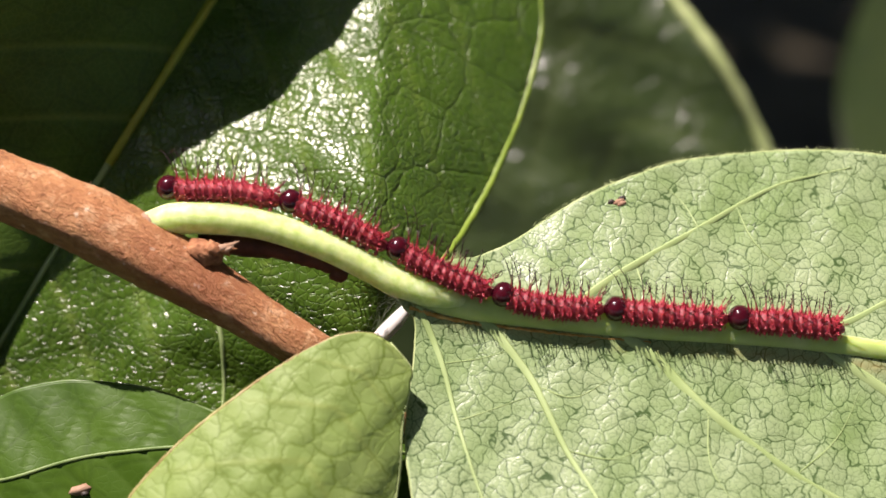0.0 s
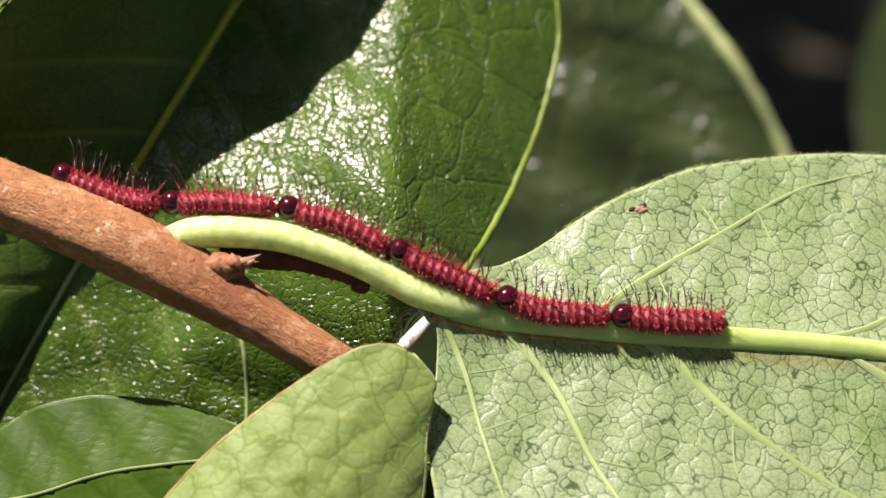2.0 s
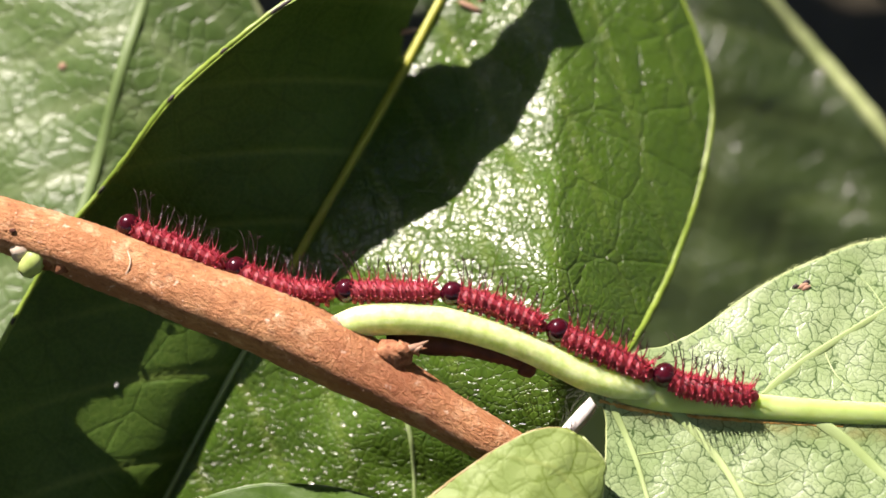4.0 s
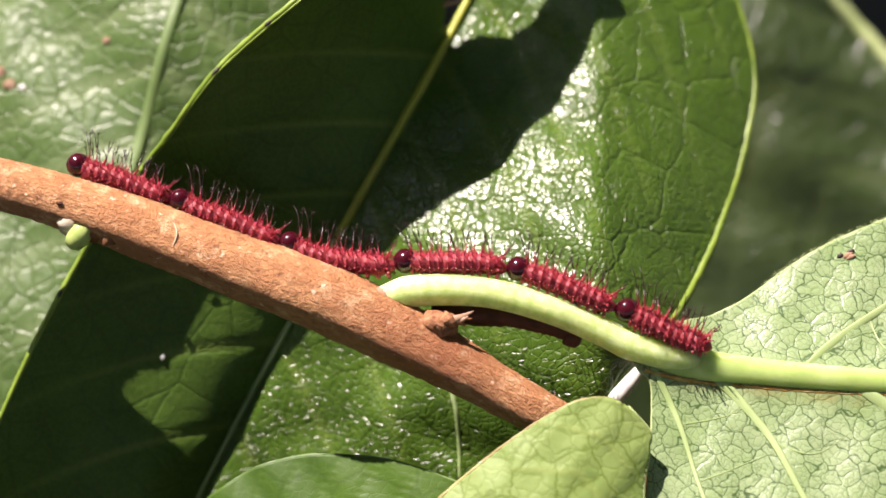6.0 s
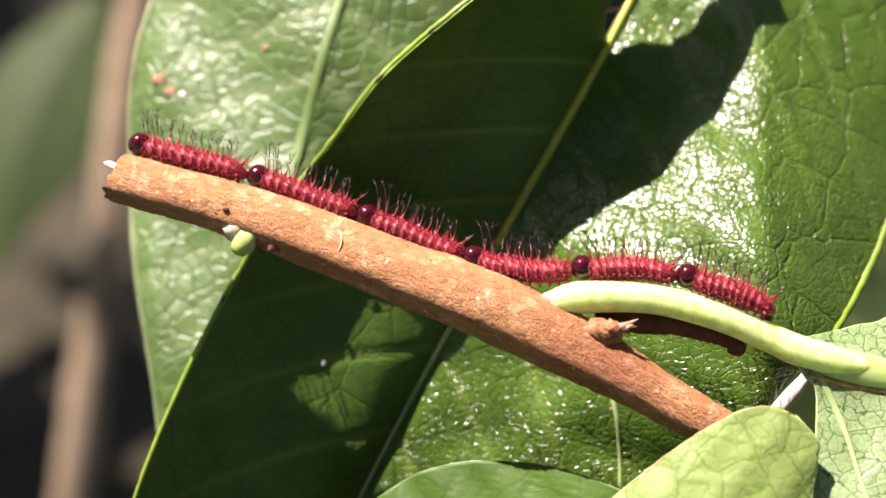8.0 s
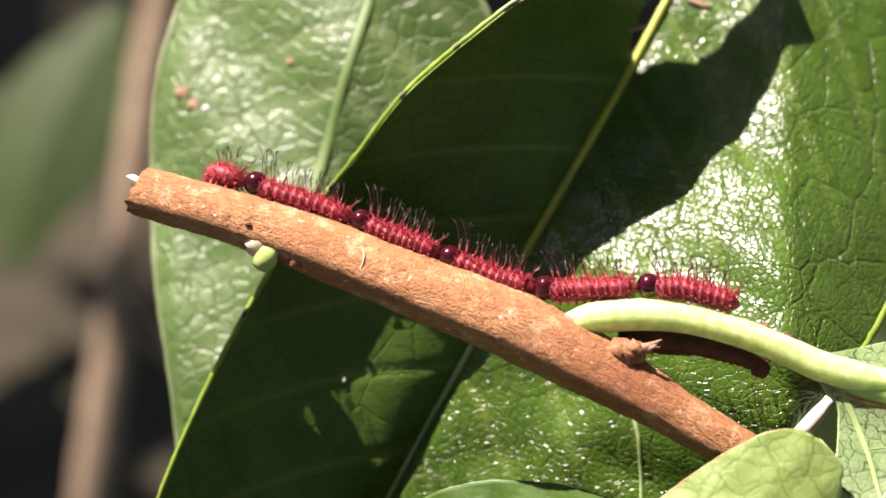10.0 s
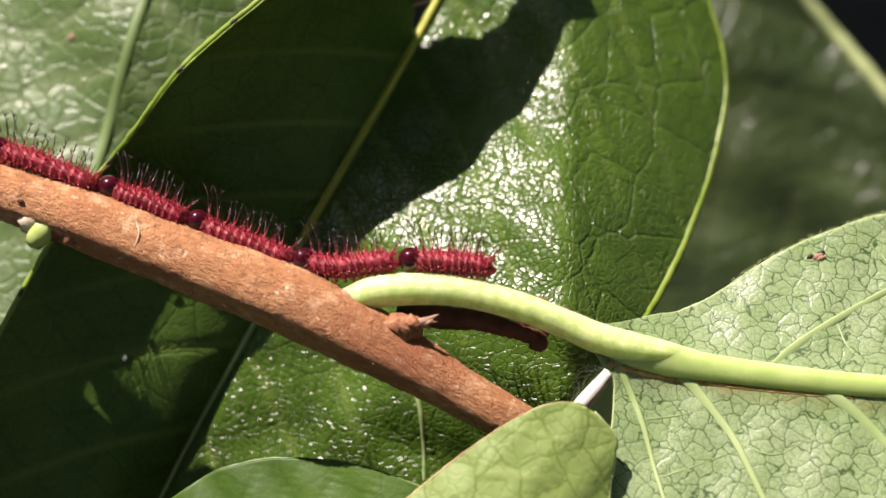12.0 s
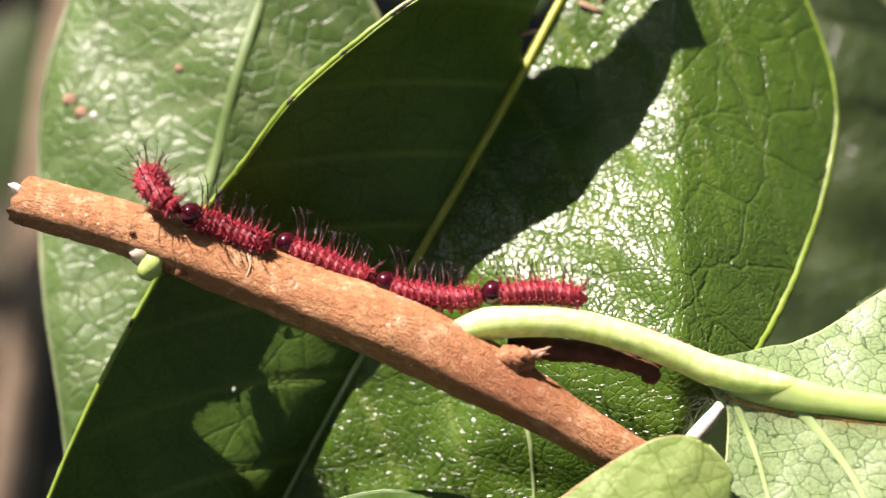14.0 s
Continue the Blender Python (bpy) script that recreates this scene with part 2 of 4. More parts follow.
# ---- building ----
def curve(points, n):
    """n points of a smooth curve through a few."""
    p = np.array(points, float)
    q = np.vstack([2 * p[0] - p[1], p, 2 * p[-1] - p[-2]])
    x = np.linspace(0, len(p) - 1, n)
    i = np.minimum(x.astype(int), len(p) - 2)
    f = (x - i)[:, None]
    a, b, c, d = q[i], q[i + 1], q[i + 2], q[i + 3]
    return 0.5 * (2 * b + (c - a) * f + (2 * a - 5 * b + 4 * c - d) * f**2 + (3 * b - a - 3 * c + d) * f**3)


def profile(points, x):
    """Smooth interpolation of a few (x, y)."""
    p = np.array(points, float)
    x = np.asarray(x, float)
    i = np.clip(np.searchsorted(p[:, 0], x) - 1, 0, len(p) - 2)
    m = np.gradient(p[:, 1], p[:, 0])
    h = p[i + 1, 0] - p[i, 0]
    f = np.clip((x - p[i, 0]) / h, 0, 1)
    return ((1 + 2 * f) * (1 - f) ** 2 * p[i, 1] + f * (1 - f) ** 2 * h * m[i] + f * f * (3 - 2 * f) * p[i + 1, 1] + f * f * (f - 1) * h * m[i + 1])


def mesh_of(name, verts, faces, mats, smooth=True):
    me = bpy.data.meshes.new(name)
    me.from_pydata([tuple(v) for v in verts], [], faces)
    for m in mats if isinstance(mats, (list, tuple)) else [mats]:
        me.materials.append(m)
    if smooth:
        me.polygons.foreach_set("use_smooth", [True] * len(me.polygons))
    return me


def part(name, me, parent, label=""):
    ob = new(name, me)
    ob.parent = parent
    if label:
        tagged(ob, label)
    return ob


def at_base(name, origin):
    """An Empty at a thing's base, square to the leaning plane."""
    ob = new(name)
    ob.empty_display_size = 0.005
    ob.location = P(*origin)
    return ob


def W(arr, origin=(0, 0, 0)):
    """Rows of u, v, d to metres, from an origin in the plane."""
    a = np.asarray(arr, float).reshape(-1, 3) - np.array(origin)
    c, s = math.cos(TILT), math.sin(TILT)
    return np.stack([a[:, 0], a[:, 1] * s + a[:, 2] * c, a[:, 1] * c - a[:, 2] * s], 1) / 1000


def tube(points, radii, sides=10, flat=1.0, lump=0.0, seed=0):
    """Vertices (in the plane's mm) and faces of a closed tube along points."""
    p = np.array(points, float)
    n = len(p)
    r = np.interp(np.linspace(0, 1, n), np.linspace(0, 1, len(radii)), radii)
    t = np.gradient(p, axis=0)
    t /= np.linalg.norm(t, axis=1)[:, None]
    a = np.cross(t, (0, 0, 1.0))
    a /= np.linalg.norm(a, axis=1)[:, None] + 1e-9
    b = np.cross(t, a)
    rng = np.random.default_rng(seed)
    v = []
    for k in range(n):
        for j in range(sides):
            g = 2 * math.pi * j / sides
            rr = r[k] * (1 + lump * rng.uniform(-1, 1))
            v.append(p[k] + rr * (math.cos(g) * a[k] + flat * math.sin(g) * b[k]))
    f = [(k * sides + j, k * sides + (j + 1) % sides, (k + 1) * sides + (j + 1) % sides, (k + 1) * sides + j) for k in range(n - 1) for j in range(sides)]
    f += [tuple(range(sides - 1, -1, -1)), tuple(range((n - 1) * sides, n * sides))]
    return np.array(v), f


def leaf_surface(mid, left, right, shape, ns=110, nw=34):
    """Grid of a blade in the plane's mm: along the midrib, across from the left margin to the right one."""
    m = curve(mid, ns)
    t = np.gradient(m, axis=0)
    t /= np.linalg.norm(t[:, :2], axis=1)[:, None]
    side = np.stack([-t[:, 1], t[:, 0]], 1)
    s = np.linspace(0, 1, ns)
    wl, wr = profile(left, s), profile(right, s)
    x = np.linspace(-1, 1, 2 * nw + 1)
    x = np.sign(x) * np.abs(x) ** 0.9
    w = np.where(x[None] < 0, x[None] * wl[:, None], x[None] * wr[:, None])
    g = np.zeros((ns, len(x), 3))
    g[..., :2] = m[:, None, :2] - side[:, None] * w[..., None]
    g[..., 2] = m[:, 2, None]
    g[..., 2] += shape(g[..., 0], g[..., 1], s[:, None] + 0 * w, w, x[None] + 0 * w)
    return m, s, w, x, g


def vein_field(s, w, x, length, step, lean, width, start=0.0):
    """1 on a side vein, 0 off it: veins leave the midrib every step mm and lean towards the tip."""
    a = (s * length - start - np.abs(w) * lean - 0.012 * w * w) / step
    off = np.abs(a - np.round(a)) * step
    return np.exp(-((off / width) ** 2)) * np.clip(1.25 - np.abs(x), 0, 1), off


def blade(name, surface, mat, parent, label="", thick=0.28, veins=None, sink=0.0, margin=RIM, rim=0.35, rust=None, keep=None, calm=None):
    """A leaf blade with real thickness and a rounded margin of its own material."""
    m, s, w, x, g = surface
    ns, nx = g.shape[:2]
    vein = np.zeros((ns, nx))
    if veins is not None:
        vein, off = vein_field(s[:, None] + 0 * w, w, x[None] + 0 * w, *veins)
        g = g.copy()
        g[..., 2] += sink * vein
    front = g.reshape(-1, 3)
    du, dv = np.gradient(g, axis=0), np.gradient(g, axis=1)
    nrm = np.cross(du, dv)
    nrm /= np.linalg.norm(nrm, axis=2)[..., None] + 1e-9
    nrm *= np.where(nrm[..., 2:] > 0, 1, -1)
    back = (g + nrm * thick).reshape(-1, 3)
    n = len(front)
    F = [(i * nx + j, i * nx + j + 1, (i + 1) * nx + j + 1, (i + 1) * nx + j) for i in range(ns - 1) for j in range(nx - 1)
         if keep is None or keep(s[i], x[j])]
    faces = F + [tuple(n + k for k in reversed(q)) for q in F]
    ring = [i * nx for i in range(ns)] + [(ns - 1) * nx + j for j in range(1, nx)] + [i * nx + nx - 1 for i in range(ns - 2, -1, -1)] + [j for j in range(nx - 2, 0, -1)]
    faces += [(a, b, n + b, n + a) for a, b in zip(ring, ring[1:] + ring[:1])]
    o = tuple(m[0])
    me = mesh_of(name, W(np.vstack([front, back]), o), faces, mat)
    me.attributes.new("vein", "FLOAT", "POINT").data.foreach_set("value", np.concatenate([vein.ravel(), vein.ravel()]))
    if rust is not None:
        r = rust(w).ravel()
        me.attributes.new("rust", "FLOAT", "POINT").data.foreach_set("value", np.concatenate([r, r]))
    if calm is not None:
        r = calm(x[None] + 0 * w, g[..., 0], g[..., 1]).ravel()
        me.attributes.new("calm", "FLOAT", "POINT").data.foreach_set("value", np.concatenate([r, r]))
    me.validate()
    ob = part(name, me, parent, label)
    if margin:
        both = rim if isinstance(rim, tuple) else (rim, rim)
        for k, mt, r in zip((0, nx - 1), margin if isinstance(margin, tuple) else (margin, margin), both):
            v, f = tube(g[:, k] + nrm[:, k] * thick * 0.5, [r * 0.6, r, r, r * 0.5], 8, 1.0, 0.16, k)
            part("margin", mesh_of("margin", W(v, o), f, mt), parent)
    return ob


def rib(name, points, radii, mat, parent, origin, flat=1.0, sides=8, label=""):
    v, f = tube(points, radii, sides, flat)
    return part(name, mesh_of(name, W(v, origin), f, mat), parent, label)


# ---- ground and distance ----
def ground():
    n = 60
    x = np.linspace(-1, 1, n)
    x = np.sign(x) * np.abs(x) ** 3 * 60
    rng = np.random.default_rng(3)
    v = [(a, b + 0.5, -0.55 + rng.uniform(-0.01, 0.01)) for a in x for b in x]
    f = [(i * n + j, (i + 1) * n + j, (i + 1) * n + j + 1, i * n + j + 1) for i in range(n - 1) for j in range(n - 1)]
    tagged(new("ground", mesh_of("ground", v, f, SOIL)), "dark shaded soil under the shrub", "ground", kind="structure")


ground()


# ---- the leaves ----
def lump(name, at, size, mat, parent, origin, seed=0, turn=0.0, label=""):
    """A small uneven pebble of tissue, size along u, v, d."""
    bm = bmesh.new()
    bmesh.ops.create_icosphere(bm, subdivisions=2, radius=1.0)
    rng = np.random.default_rng(seed)
    c, s = math.cos(turn), math.sin(turn)
    pts = []
    for v in bm.verts:
        x, y, z = np.array(v.co) * np.array(size) * (1 + 0.22 * rng.uniform(-1, 1))
        pts.append((at[0] + c * x - s * y, at[1] + s * x + c * y, at[2] + z))
    faces = [[v.index for v in f.verts] for f in bm.faces]
    bm.free()
    return part(name, mesh_of(name, W(pts, origin), faces, mat), parent, label)


def glossy_leaf():
    mid = [(-8.8, 44.2, 26.8), (-18.5, 25.2, 19.5), (-27.5, 8.8, 13.5), (-38.1, -8.9, 14), (-51.5, -33.4, 15)]
    o = mid[0]
    leaf = at_base("glossy_leaf", o)

    def shape(u, v, s, w, x):
        bend = u + 5.6 - 0.03 * (v - 15)
        right = np.maximum(-w, 0)
        left = np.maximum(w, 0)
        deep = np.interp(s, [0, 0.25, 0.5, 0.75, 1], [26, 19.5, 13.5, 14, 15])
        rim_d = np.interp(s, [0, 0.1, 0.13, 0.16, 0.2, 0.234, 0.28, 0.325, 0.41, 0.5, 0.553, 0.67, 0.85, 1], [11.2, 8.9, 7.9, 6.8, 5.2, 4.2, 3.9, 4.2, 4.6, 5.3, 6.4, 6.7, 4.7, 4.4])
        # below the twig the shaded half is steep at the rim and at the midrib, flatter between
        low = np.clip((s - 0.42) / 0.14, 0, 1)
        xx = np.clip(x, 0, 1)
        grid = np.linspace(0, 1, 101)
        rise = np.cumsum(1 + 0.6 * np.cos(2 * math.pi * grid**0.7))
        wavy = np.interp(xx, grid, (rise - rise[0]) / (rise[-1] - rise[0]))
        hood = (deep - rim_d) * ((1 - low) * xx**0.95 + low * wavy)
        fold = 0.5 * (np.sqrt(bend**2 + 0.02) + bend) * 0.88 * (right > 0)
        reach = np.interp(s, [0.48, 0.66], [25, 11])
        lean = -np.interp(s, [0.48, 0.66], [0.42, 0.2]) * reach * np.tanh(right / reach)
        # a dent below the twig faces the sun
        dent = 0.5 * (v + 6.8) * np.exp(-(((u + 24.8) / 2.8) ** 2) - ((v + 6.8) / 4.4) ** 2)
        back = (1.4 * np.tanh((v - 12) / 9) + 0.08 * np.maximum(-bend, 0)) * np.exp(-((np.maximum(bend, 0) / 8) ** 2)) * np.clip(right / 6, 0, 1)
        arcs = 0.16 * np.sin(2 * math.pi * (0.8 * v + 0.012 * (u + 16) ** 2 + 0.3 * u) / 5.2) * np.clip(right / 3, 0, 1) * np.clip(1 - bend, 0.25, 1)
        return fold + lean - hood + dent + back + arcs + 0.45 * np.exp(-((w / 1.0) ** 2)) + 0.22 * np.sin(0.5 * u + 0.3 * v) * np.clip(np.abs(w) / 3, 0, 1)

    surf = leaf_surface(mid, [(0, 13.2), (0.044, 18.6), (0.09, 22.8), (0.14, 26.0), (0.212, 28.0), (0.304, 29.0), (0.422, 28.9), (0.53, 27.4), (0.75, 17), (1, 2)],
                        [(0, 1.0), (0.08, 1.2), (0.13, 1.8), (0.164, 2.9), (0.254, 8.6), (0.328, 11.4), (0.409, 13.9), (0.493, 15.2), (0.544, 16.0), (0.663, 17.2), (0.75, 17.0), (0.836, 16.4), (0.907, 14.8), (1, 8)], shape, 170, 50)
    # a tear along the midrib near the top lets the sun through
    torn = lambda s, x: not (s < 0.245 and 0.0 < x < np.interp(s, [0, 0.035, 0.12, 0.245], [0.78, 0.64, 0.47, 0.06]))
    blade("blade", surf, GLOSSY, leaf, veins=(80, 7.5, 0.55, 0.3), sink=0.28, keep=torn, rim=(0.36, 0.26), calm=lambda x, u, v: np.where(x > 0, np.clip(8 * x, 0, 1), 0.27 * np.clip((u + 5.6 - 0.03 * (v - 15)) / 0.5, 0, 1)))
    m, s, w, x, g = surf
    c = g[:, len(x) // 2] + (0, 0, -0.3)
    rib("midrib", c[:90] + (0, 0, 0.12), [0.38, 0.42, 0.4], YELLOW_RIB, leaf, o)
    rib("midrib", c[89:] + (0, 0, 0.12), [0.36, 0.22, 0.18, 0.15], VEIN, leaf, o)
    # a dry white stretch of the lower margin
    row = int(np.argmin((g[:, 0, 0] + 4.1) ** 2 + (g[:, 0, 1] + 5.9) ** 2))
    rib("dry_margin", g[row - 4:row + 6, 0] + (0, 0, -0.25), [0.45, 0.7, 0.7, 0.45], CHAFF, leaf, o, 0.7, 6, "dry white stretch of the margin")
    flat_g = g.reshape(-1, 3)
    c = curve([(-18.4, -3.5, 0), (-18.7, -5.9, 0), (-18.4, -8, 0), (-18.3, -10.5, 0), (-18.4, -14, 0)], 24)
    for q in c:
        near = np.argsort((flat_g[:, 0] - q[0]) ** 2 + (flat_g[:, 1] - q[1]) ** 2)[:12]
        q[2] = flat_g[near, 2].mean()
    rib("vein", c, [0.1, 0.2, 0.2, 0.12], VEIN, leaf, o, 0.5)
    # the curled lip of the shaded half, with black nicks
    edge = g[22:96, -1]
    lip = np.stack([edge + (0.4 * t, -0.5 * t, -0.55 * t) for t in np.linspace(0, 1, 5)], 1)
    taper = np.sin(np.linspace(0, math.pi, len(edge)))[:, None, None] ** 0.6
    lip = edge[:, None] + (lip - edge[:, None]) * taper * 0.3
    n, k = lip.shape[:2]
    v = np.vstack([lip.reshape(-1, 3), lip.reshape(-1, 3) + (0.08, -0.05, 0.14)])
    f = [(i * k + j, i * k + j + 1, (i + 1) * k + j + 1, (i + 1) * k + j) for i in range(n - 1) for j in range(k - 1)]
    f += [tuple(n * k + q for q in reversed(t)) for t in f]
    part("curled_lip", mesh_of("curled_lip", W(v, o), f, RIM), leaf, "pale curled edge of the leaf")
    for i, (row, length) in enumerate([(36, 0.5), (45, 0.9), (47, 0.4), (58, 0.4), (71, 0.45), (93, 0.5), (102, 0.3), (120, 0.35)]):
        p, q = g[row, -1], g[row + 2, -1] - g[row, -1]
        lump("nick", p + (0, 0, -0.3), (length, 0.16, 0.12), BLACK, leaf, o, i, math.atan2(q[1], q[0]))
    for i, (u, v, length, turn) in enumerate([(-18.6, 27.6, 1.5, 0.15), (-12.6, 29.9, 1.3, -0.5), (-11.6, 31.0, 0.9, 1.1)]):
        i0, j0 = np.unravel_index(np.argmin((g[..., 0] - u) ** 2 + (g[..., 1] - v) ** 2), g.shape[:2])
        lump("dry_tear", g[i0, j0] + (0, 0, -0.25), (length, 0.28, 0.2), SCURF, leaf, o, 20 + i, turn, "dry pinkish torn edge")
    i0, j0 = np.unravel_index(np.argmin((g[..., 0] + 43.6) ** 2 + (g[..., 1] + 2.5) ** 2), g.shape[:2])
    lump("speck", g[i0, j0] + (0, 0, -0.15), (0.18, 0.28, 0.12), CHAFF, leaf, o, 30)
    return tagged(leaf, "large glossy dark green leaf, folded along its midrib, half shaded", "leaf", "leaves of the shrub")


def pale_leaf():
    mid = [(-3.4, -2.7, 0.8), (1, -4.1, 1.1), (5.4, -4.9, 1.2), (15, -6.0, 1.2), (32, -7.4, 2), (60, -12, 6), (82, -20, 12)]
    o = mid[0]
    leaf = at_base("pale_leaf", o)

    def shape(u, v, s, w, x):
        return 0.45 * (v + 5.2 + 0.07 * u) - np.interp(s, [0, 0.1, 0.25, 1], [1.25, 1.0, 0.6, 0.2]) * np.exp(-((w / np.interp(s, [0, 0.1, 0.25], [3.2, 2.6, 1.4])) ** 2)) + 0.10 * np.abs(w) - 0.005 * w * w + 0.3 * np.sin(0.3 * u) * np.abs(x) + 0.16 * np.sin(1.1 * u + 0.4 * v) * np.sin(0.9 * v) * np.clip(np.abs(w) / 4, 0, 1)

    surf = leaf_surface(mid, [(0, 1.1), (0.078, 2.3), (0.136, 3.2), (0.232, 4.1), (0.32, 5.5), (0.403, 8.7), (0.473, 11.4), (0.534, 13.4), (0.592, 14.6), (0.675, 15.9), (0.791, 14.5), (0.916, 8), (1, 0.5)],
                        [(0, 0.9), (0.035, 1.7), (0.089, 3.2), (0.108, 5.4), (0.13, 9.4), (0.175, 14.6), (0.202, 16.2), (0.283, 21.3), (0.417, 26.2), (0.588, 27.1), (0.791, 18), (0.934, 7), (1, 0.5)], shape, 240, 48)
    blade("blade", surf, PALE, leaf, margin=(PALE_RIM, PALE_RIM), rim=0.13, rust=lambda w: 0.35 * np.exp(-(((w - 1.3) / 0.6) ** 2)))
    m, s, w, x, g = surf
    rib("midrib", g[:, len(x) // 2] + (0, 0, -0.15), [1.0, 1.25, 1.3, 1.25, 1.15, 1.05, 0.98, 0.92, 0.86, 0.8, 0.72, 0.62, 0.5, 0.4, 0.3], MIDRIB, leaf, o, 0.45, 16)
    # rusty scurf along the lower edge of the midrib
    rng = np.random.default_rng(31)
    for rows, off, label in [(range(12, 125), (1.6, 1.1), "rusty brown scurf along the midrib")]:
        n = len(rows)
        line = np.array([[np.interp(off[0] + (off[1] - off[0]) * q, w[k], g[k, :, c]) for c in range(3)] for k, q in zip(rows, np.linspace(0, 1, n))])
        line[:, :2] += rng.normal(0, 0.025, (n, 2))
        rib("scurf", line + (0, 0, -0.03), list((0.09 + 0.12 * rng.random(60)) * np.linspace(1, 0.5, 60)), RUST, leaf, o, 0.3, 6, label)
    flat_g = g.reshape(-1, 3)

    def side_vein(pts, thick):
        c = curve([(*p, 0) for p in pts], 40)
        for p in c:
            near = np.argsort((flat_g[:, 0] - p[0]) ** 2 + (flat_g[:, 1] - p[1]) ** 2)[:6]
            p[2] = flat_g[near, 2].mean() - 0.03
        c[:, 2] = np.convolve(np.pad(c[:, 2], 2, mode="edge"), np.ones(5) / 5, mode="valid")
        rib("vein", c, [thick * 0.3, thick * 0.85, thick * 0.75, thick * 0.65, thick * 0.55, thick * 0.45, thick * 0.35, thick * 0.25, thick * 0.12], VEIN, leaf, o, 0.2)

    side_vein([(2.4, -4.9), (4.0, -6.4), (5.7, -8.5), (7.3, -10.7), (9.7, -15.6), (12.3, -19.7), (15, -26)], 0.55)
    side_vein([(13.2, -6.0), (16.5, -8.3), (20.8, -12.5), (27.5, -17.4), (34, -21), (42, -27)], 0.6)
    side_vein([(9.4, -5.4), (13.7, -2.2), (20.8, 1.8), (27.5, 5.4), (33.8, 7.0)], 0.45)
    side_vein([(24.5, -7), (31.5, -6.0), (37, -3.5), (45, 0), (54, 2)], 0.45)
    side_vein([(-2.4, -3.4), (-0.8, -7.0), (0.2, -9.7), (1.2, -13.4), (3.4, -19.7), (6, -25)], 0.35)
    side_vein([(30, -7.6), (38, -13), (46, -19), (54, -24)], 0.55)
    for a, b, c in [((7.4, -10.7), (10.5, -11.5), (14, -9.5)), ((20.8, 1.8), (19.5, 4), (17.5, 5.8)), ((9.7, -15.6), (14, -16), (18.5, -13)), ((20.8, -12.5), (21, -17), (24, -21)),
                    ((15.5, -1.2), (16.5, -3.5), (19, -5.2)), ((27.5, -17.4), (31, -14.5), (33, -11)), ((1.2, -13.4), (4.2, -12.4), (7.6, -11.2)), ((24, 3.6), (25.5, 0.5), (29, -2.5)), ((0.2, -9), (3, -8.6), (5.9, -7.8))]:
        side_vein([a, b, c], 0.09)
    for i, (du, dv, mt, sz) in enumerate([(0.5, 0.3, BLACK, 0.35), (-0.6, -0.1, BLACK, 0.3), (0, 0, SCURF, 0.5), (0.3, -0.25, SCURF, 0.4)]):
        q = flat_g[np.argmin((flat_g[:, 0] - 14.2 - du) ** 2 + (flat_g[:, 1] - 3.95 - dv) ** 2)]
        lump("scar", q + (0, 0, -0.05), (sz, 0.22, 0.12), mt, leaf, o, 40 + i, 0.4)
    # downy hairs along the upper margin
    hairs, faces = [], []
    rng = np.random.default_rng(8)
    for i in rng.uniform(85, 185, 420):
        p = g[int(i), 0] + (rng.uniform(-0.2, 0.2), 0.1, rng.uniform(-0.1, 0.1))
        d = np.array((rng.uniform(-0.5, 0.5), 1.0, rng.uniform(-0.6, 0.2))) * rng.uniform(0.15, 0.32)
        b = len(hairs)
        hairs += [p + (0.013, 0, 0), p - (0.013, 0, 0), p + (0, 0, 0.013), p + d]
        faces += [(b, b + 1, b + 3), (b + 1, b + 2, b + 3), (b + 2, b, b + 3)]
    tagged(part("down", mesh_of("down", W(hairs, o), faces, PALE_RIM), leaf), kind="stuff")
    return tagged(leaf, "pale green leaf turned to show its veined underside", "leaf", "leaves of the shrub")


def front_leaf():
    mid = [(-4.6, -6.9, -3.4), (-9, -14, -5.4), (-16, -27, -9), (-24, -46, -14)]
    leaf = at_base("front_leaf", mid[0])

    def shape(u, v, s, w, x):
        return 0.03 * w * w - 1.2 * (1 - x * x) * s + 0.12 * np.sin(1.4 * u) * np.sin(1.3 * v)

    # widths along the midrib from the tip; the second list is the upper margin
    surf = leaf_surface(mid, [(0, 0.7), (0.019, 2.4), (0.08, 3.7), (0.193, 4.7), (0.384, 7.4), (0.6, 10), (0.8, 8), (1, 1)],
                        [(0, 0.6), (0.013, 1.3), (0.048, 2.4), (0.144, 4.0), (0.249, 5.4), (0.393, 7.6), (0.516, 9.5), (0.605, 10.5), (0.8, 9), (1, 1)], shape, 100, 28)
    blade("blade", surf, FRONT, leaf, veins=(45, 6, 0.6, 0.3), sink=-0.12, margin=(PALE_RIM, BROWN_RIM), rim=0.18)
    return tagged(leaf, "light green leaf lit from above, its edge curled", "leaf", "leaves of the shrub")


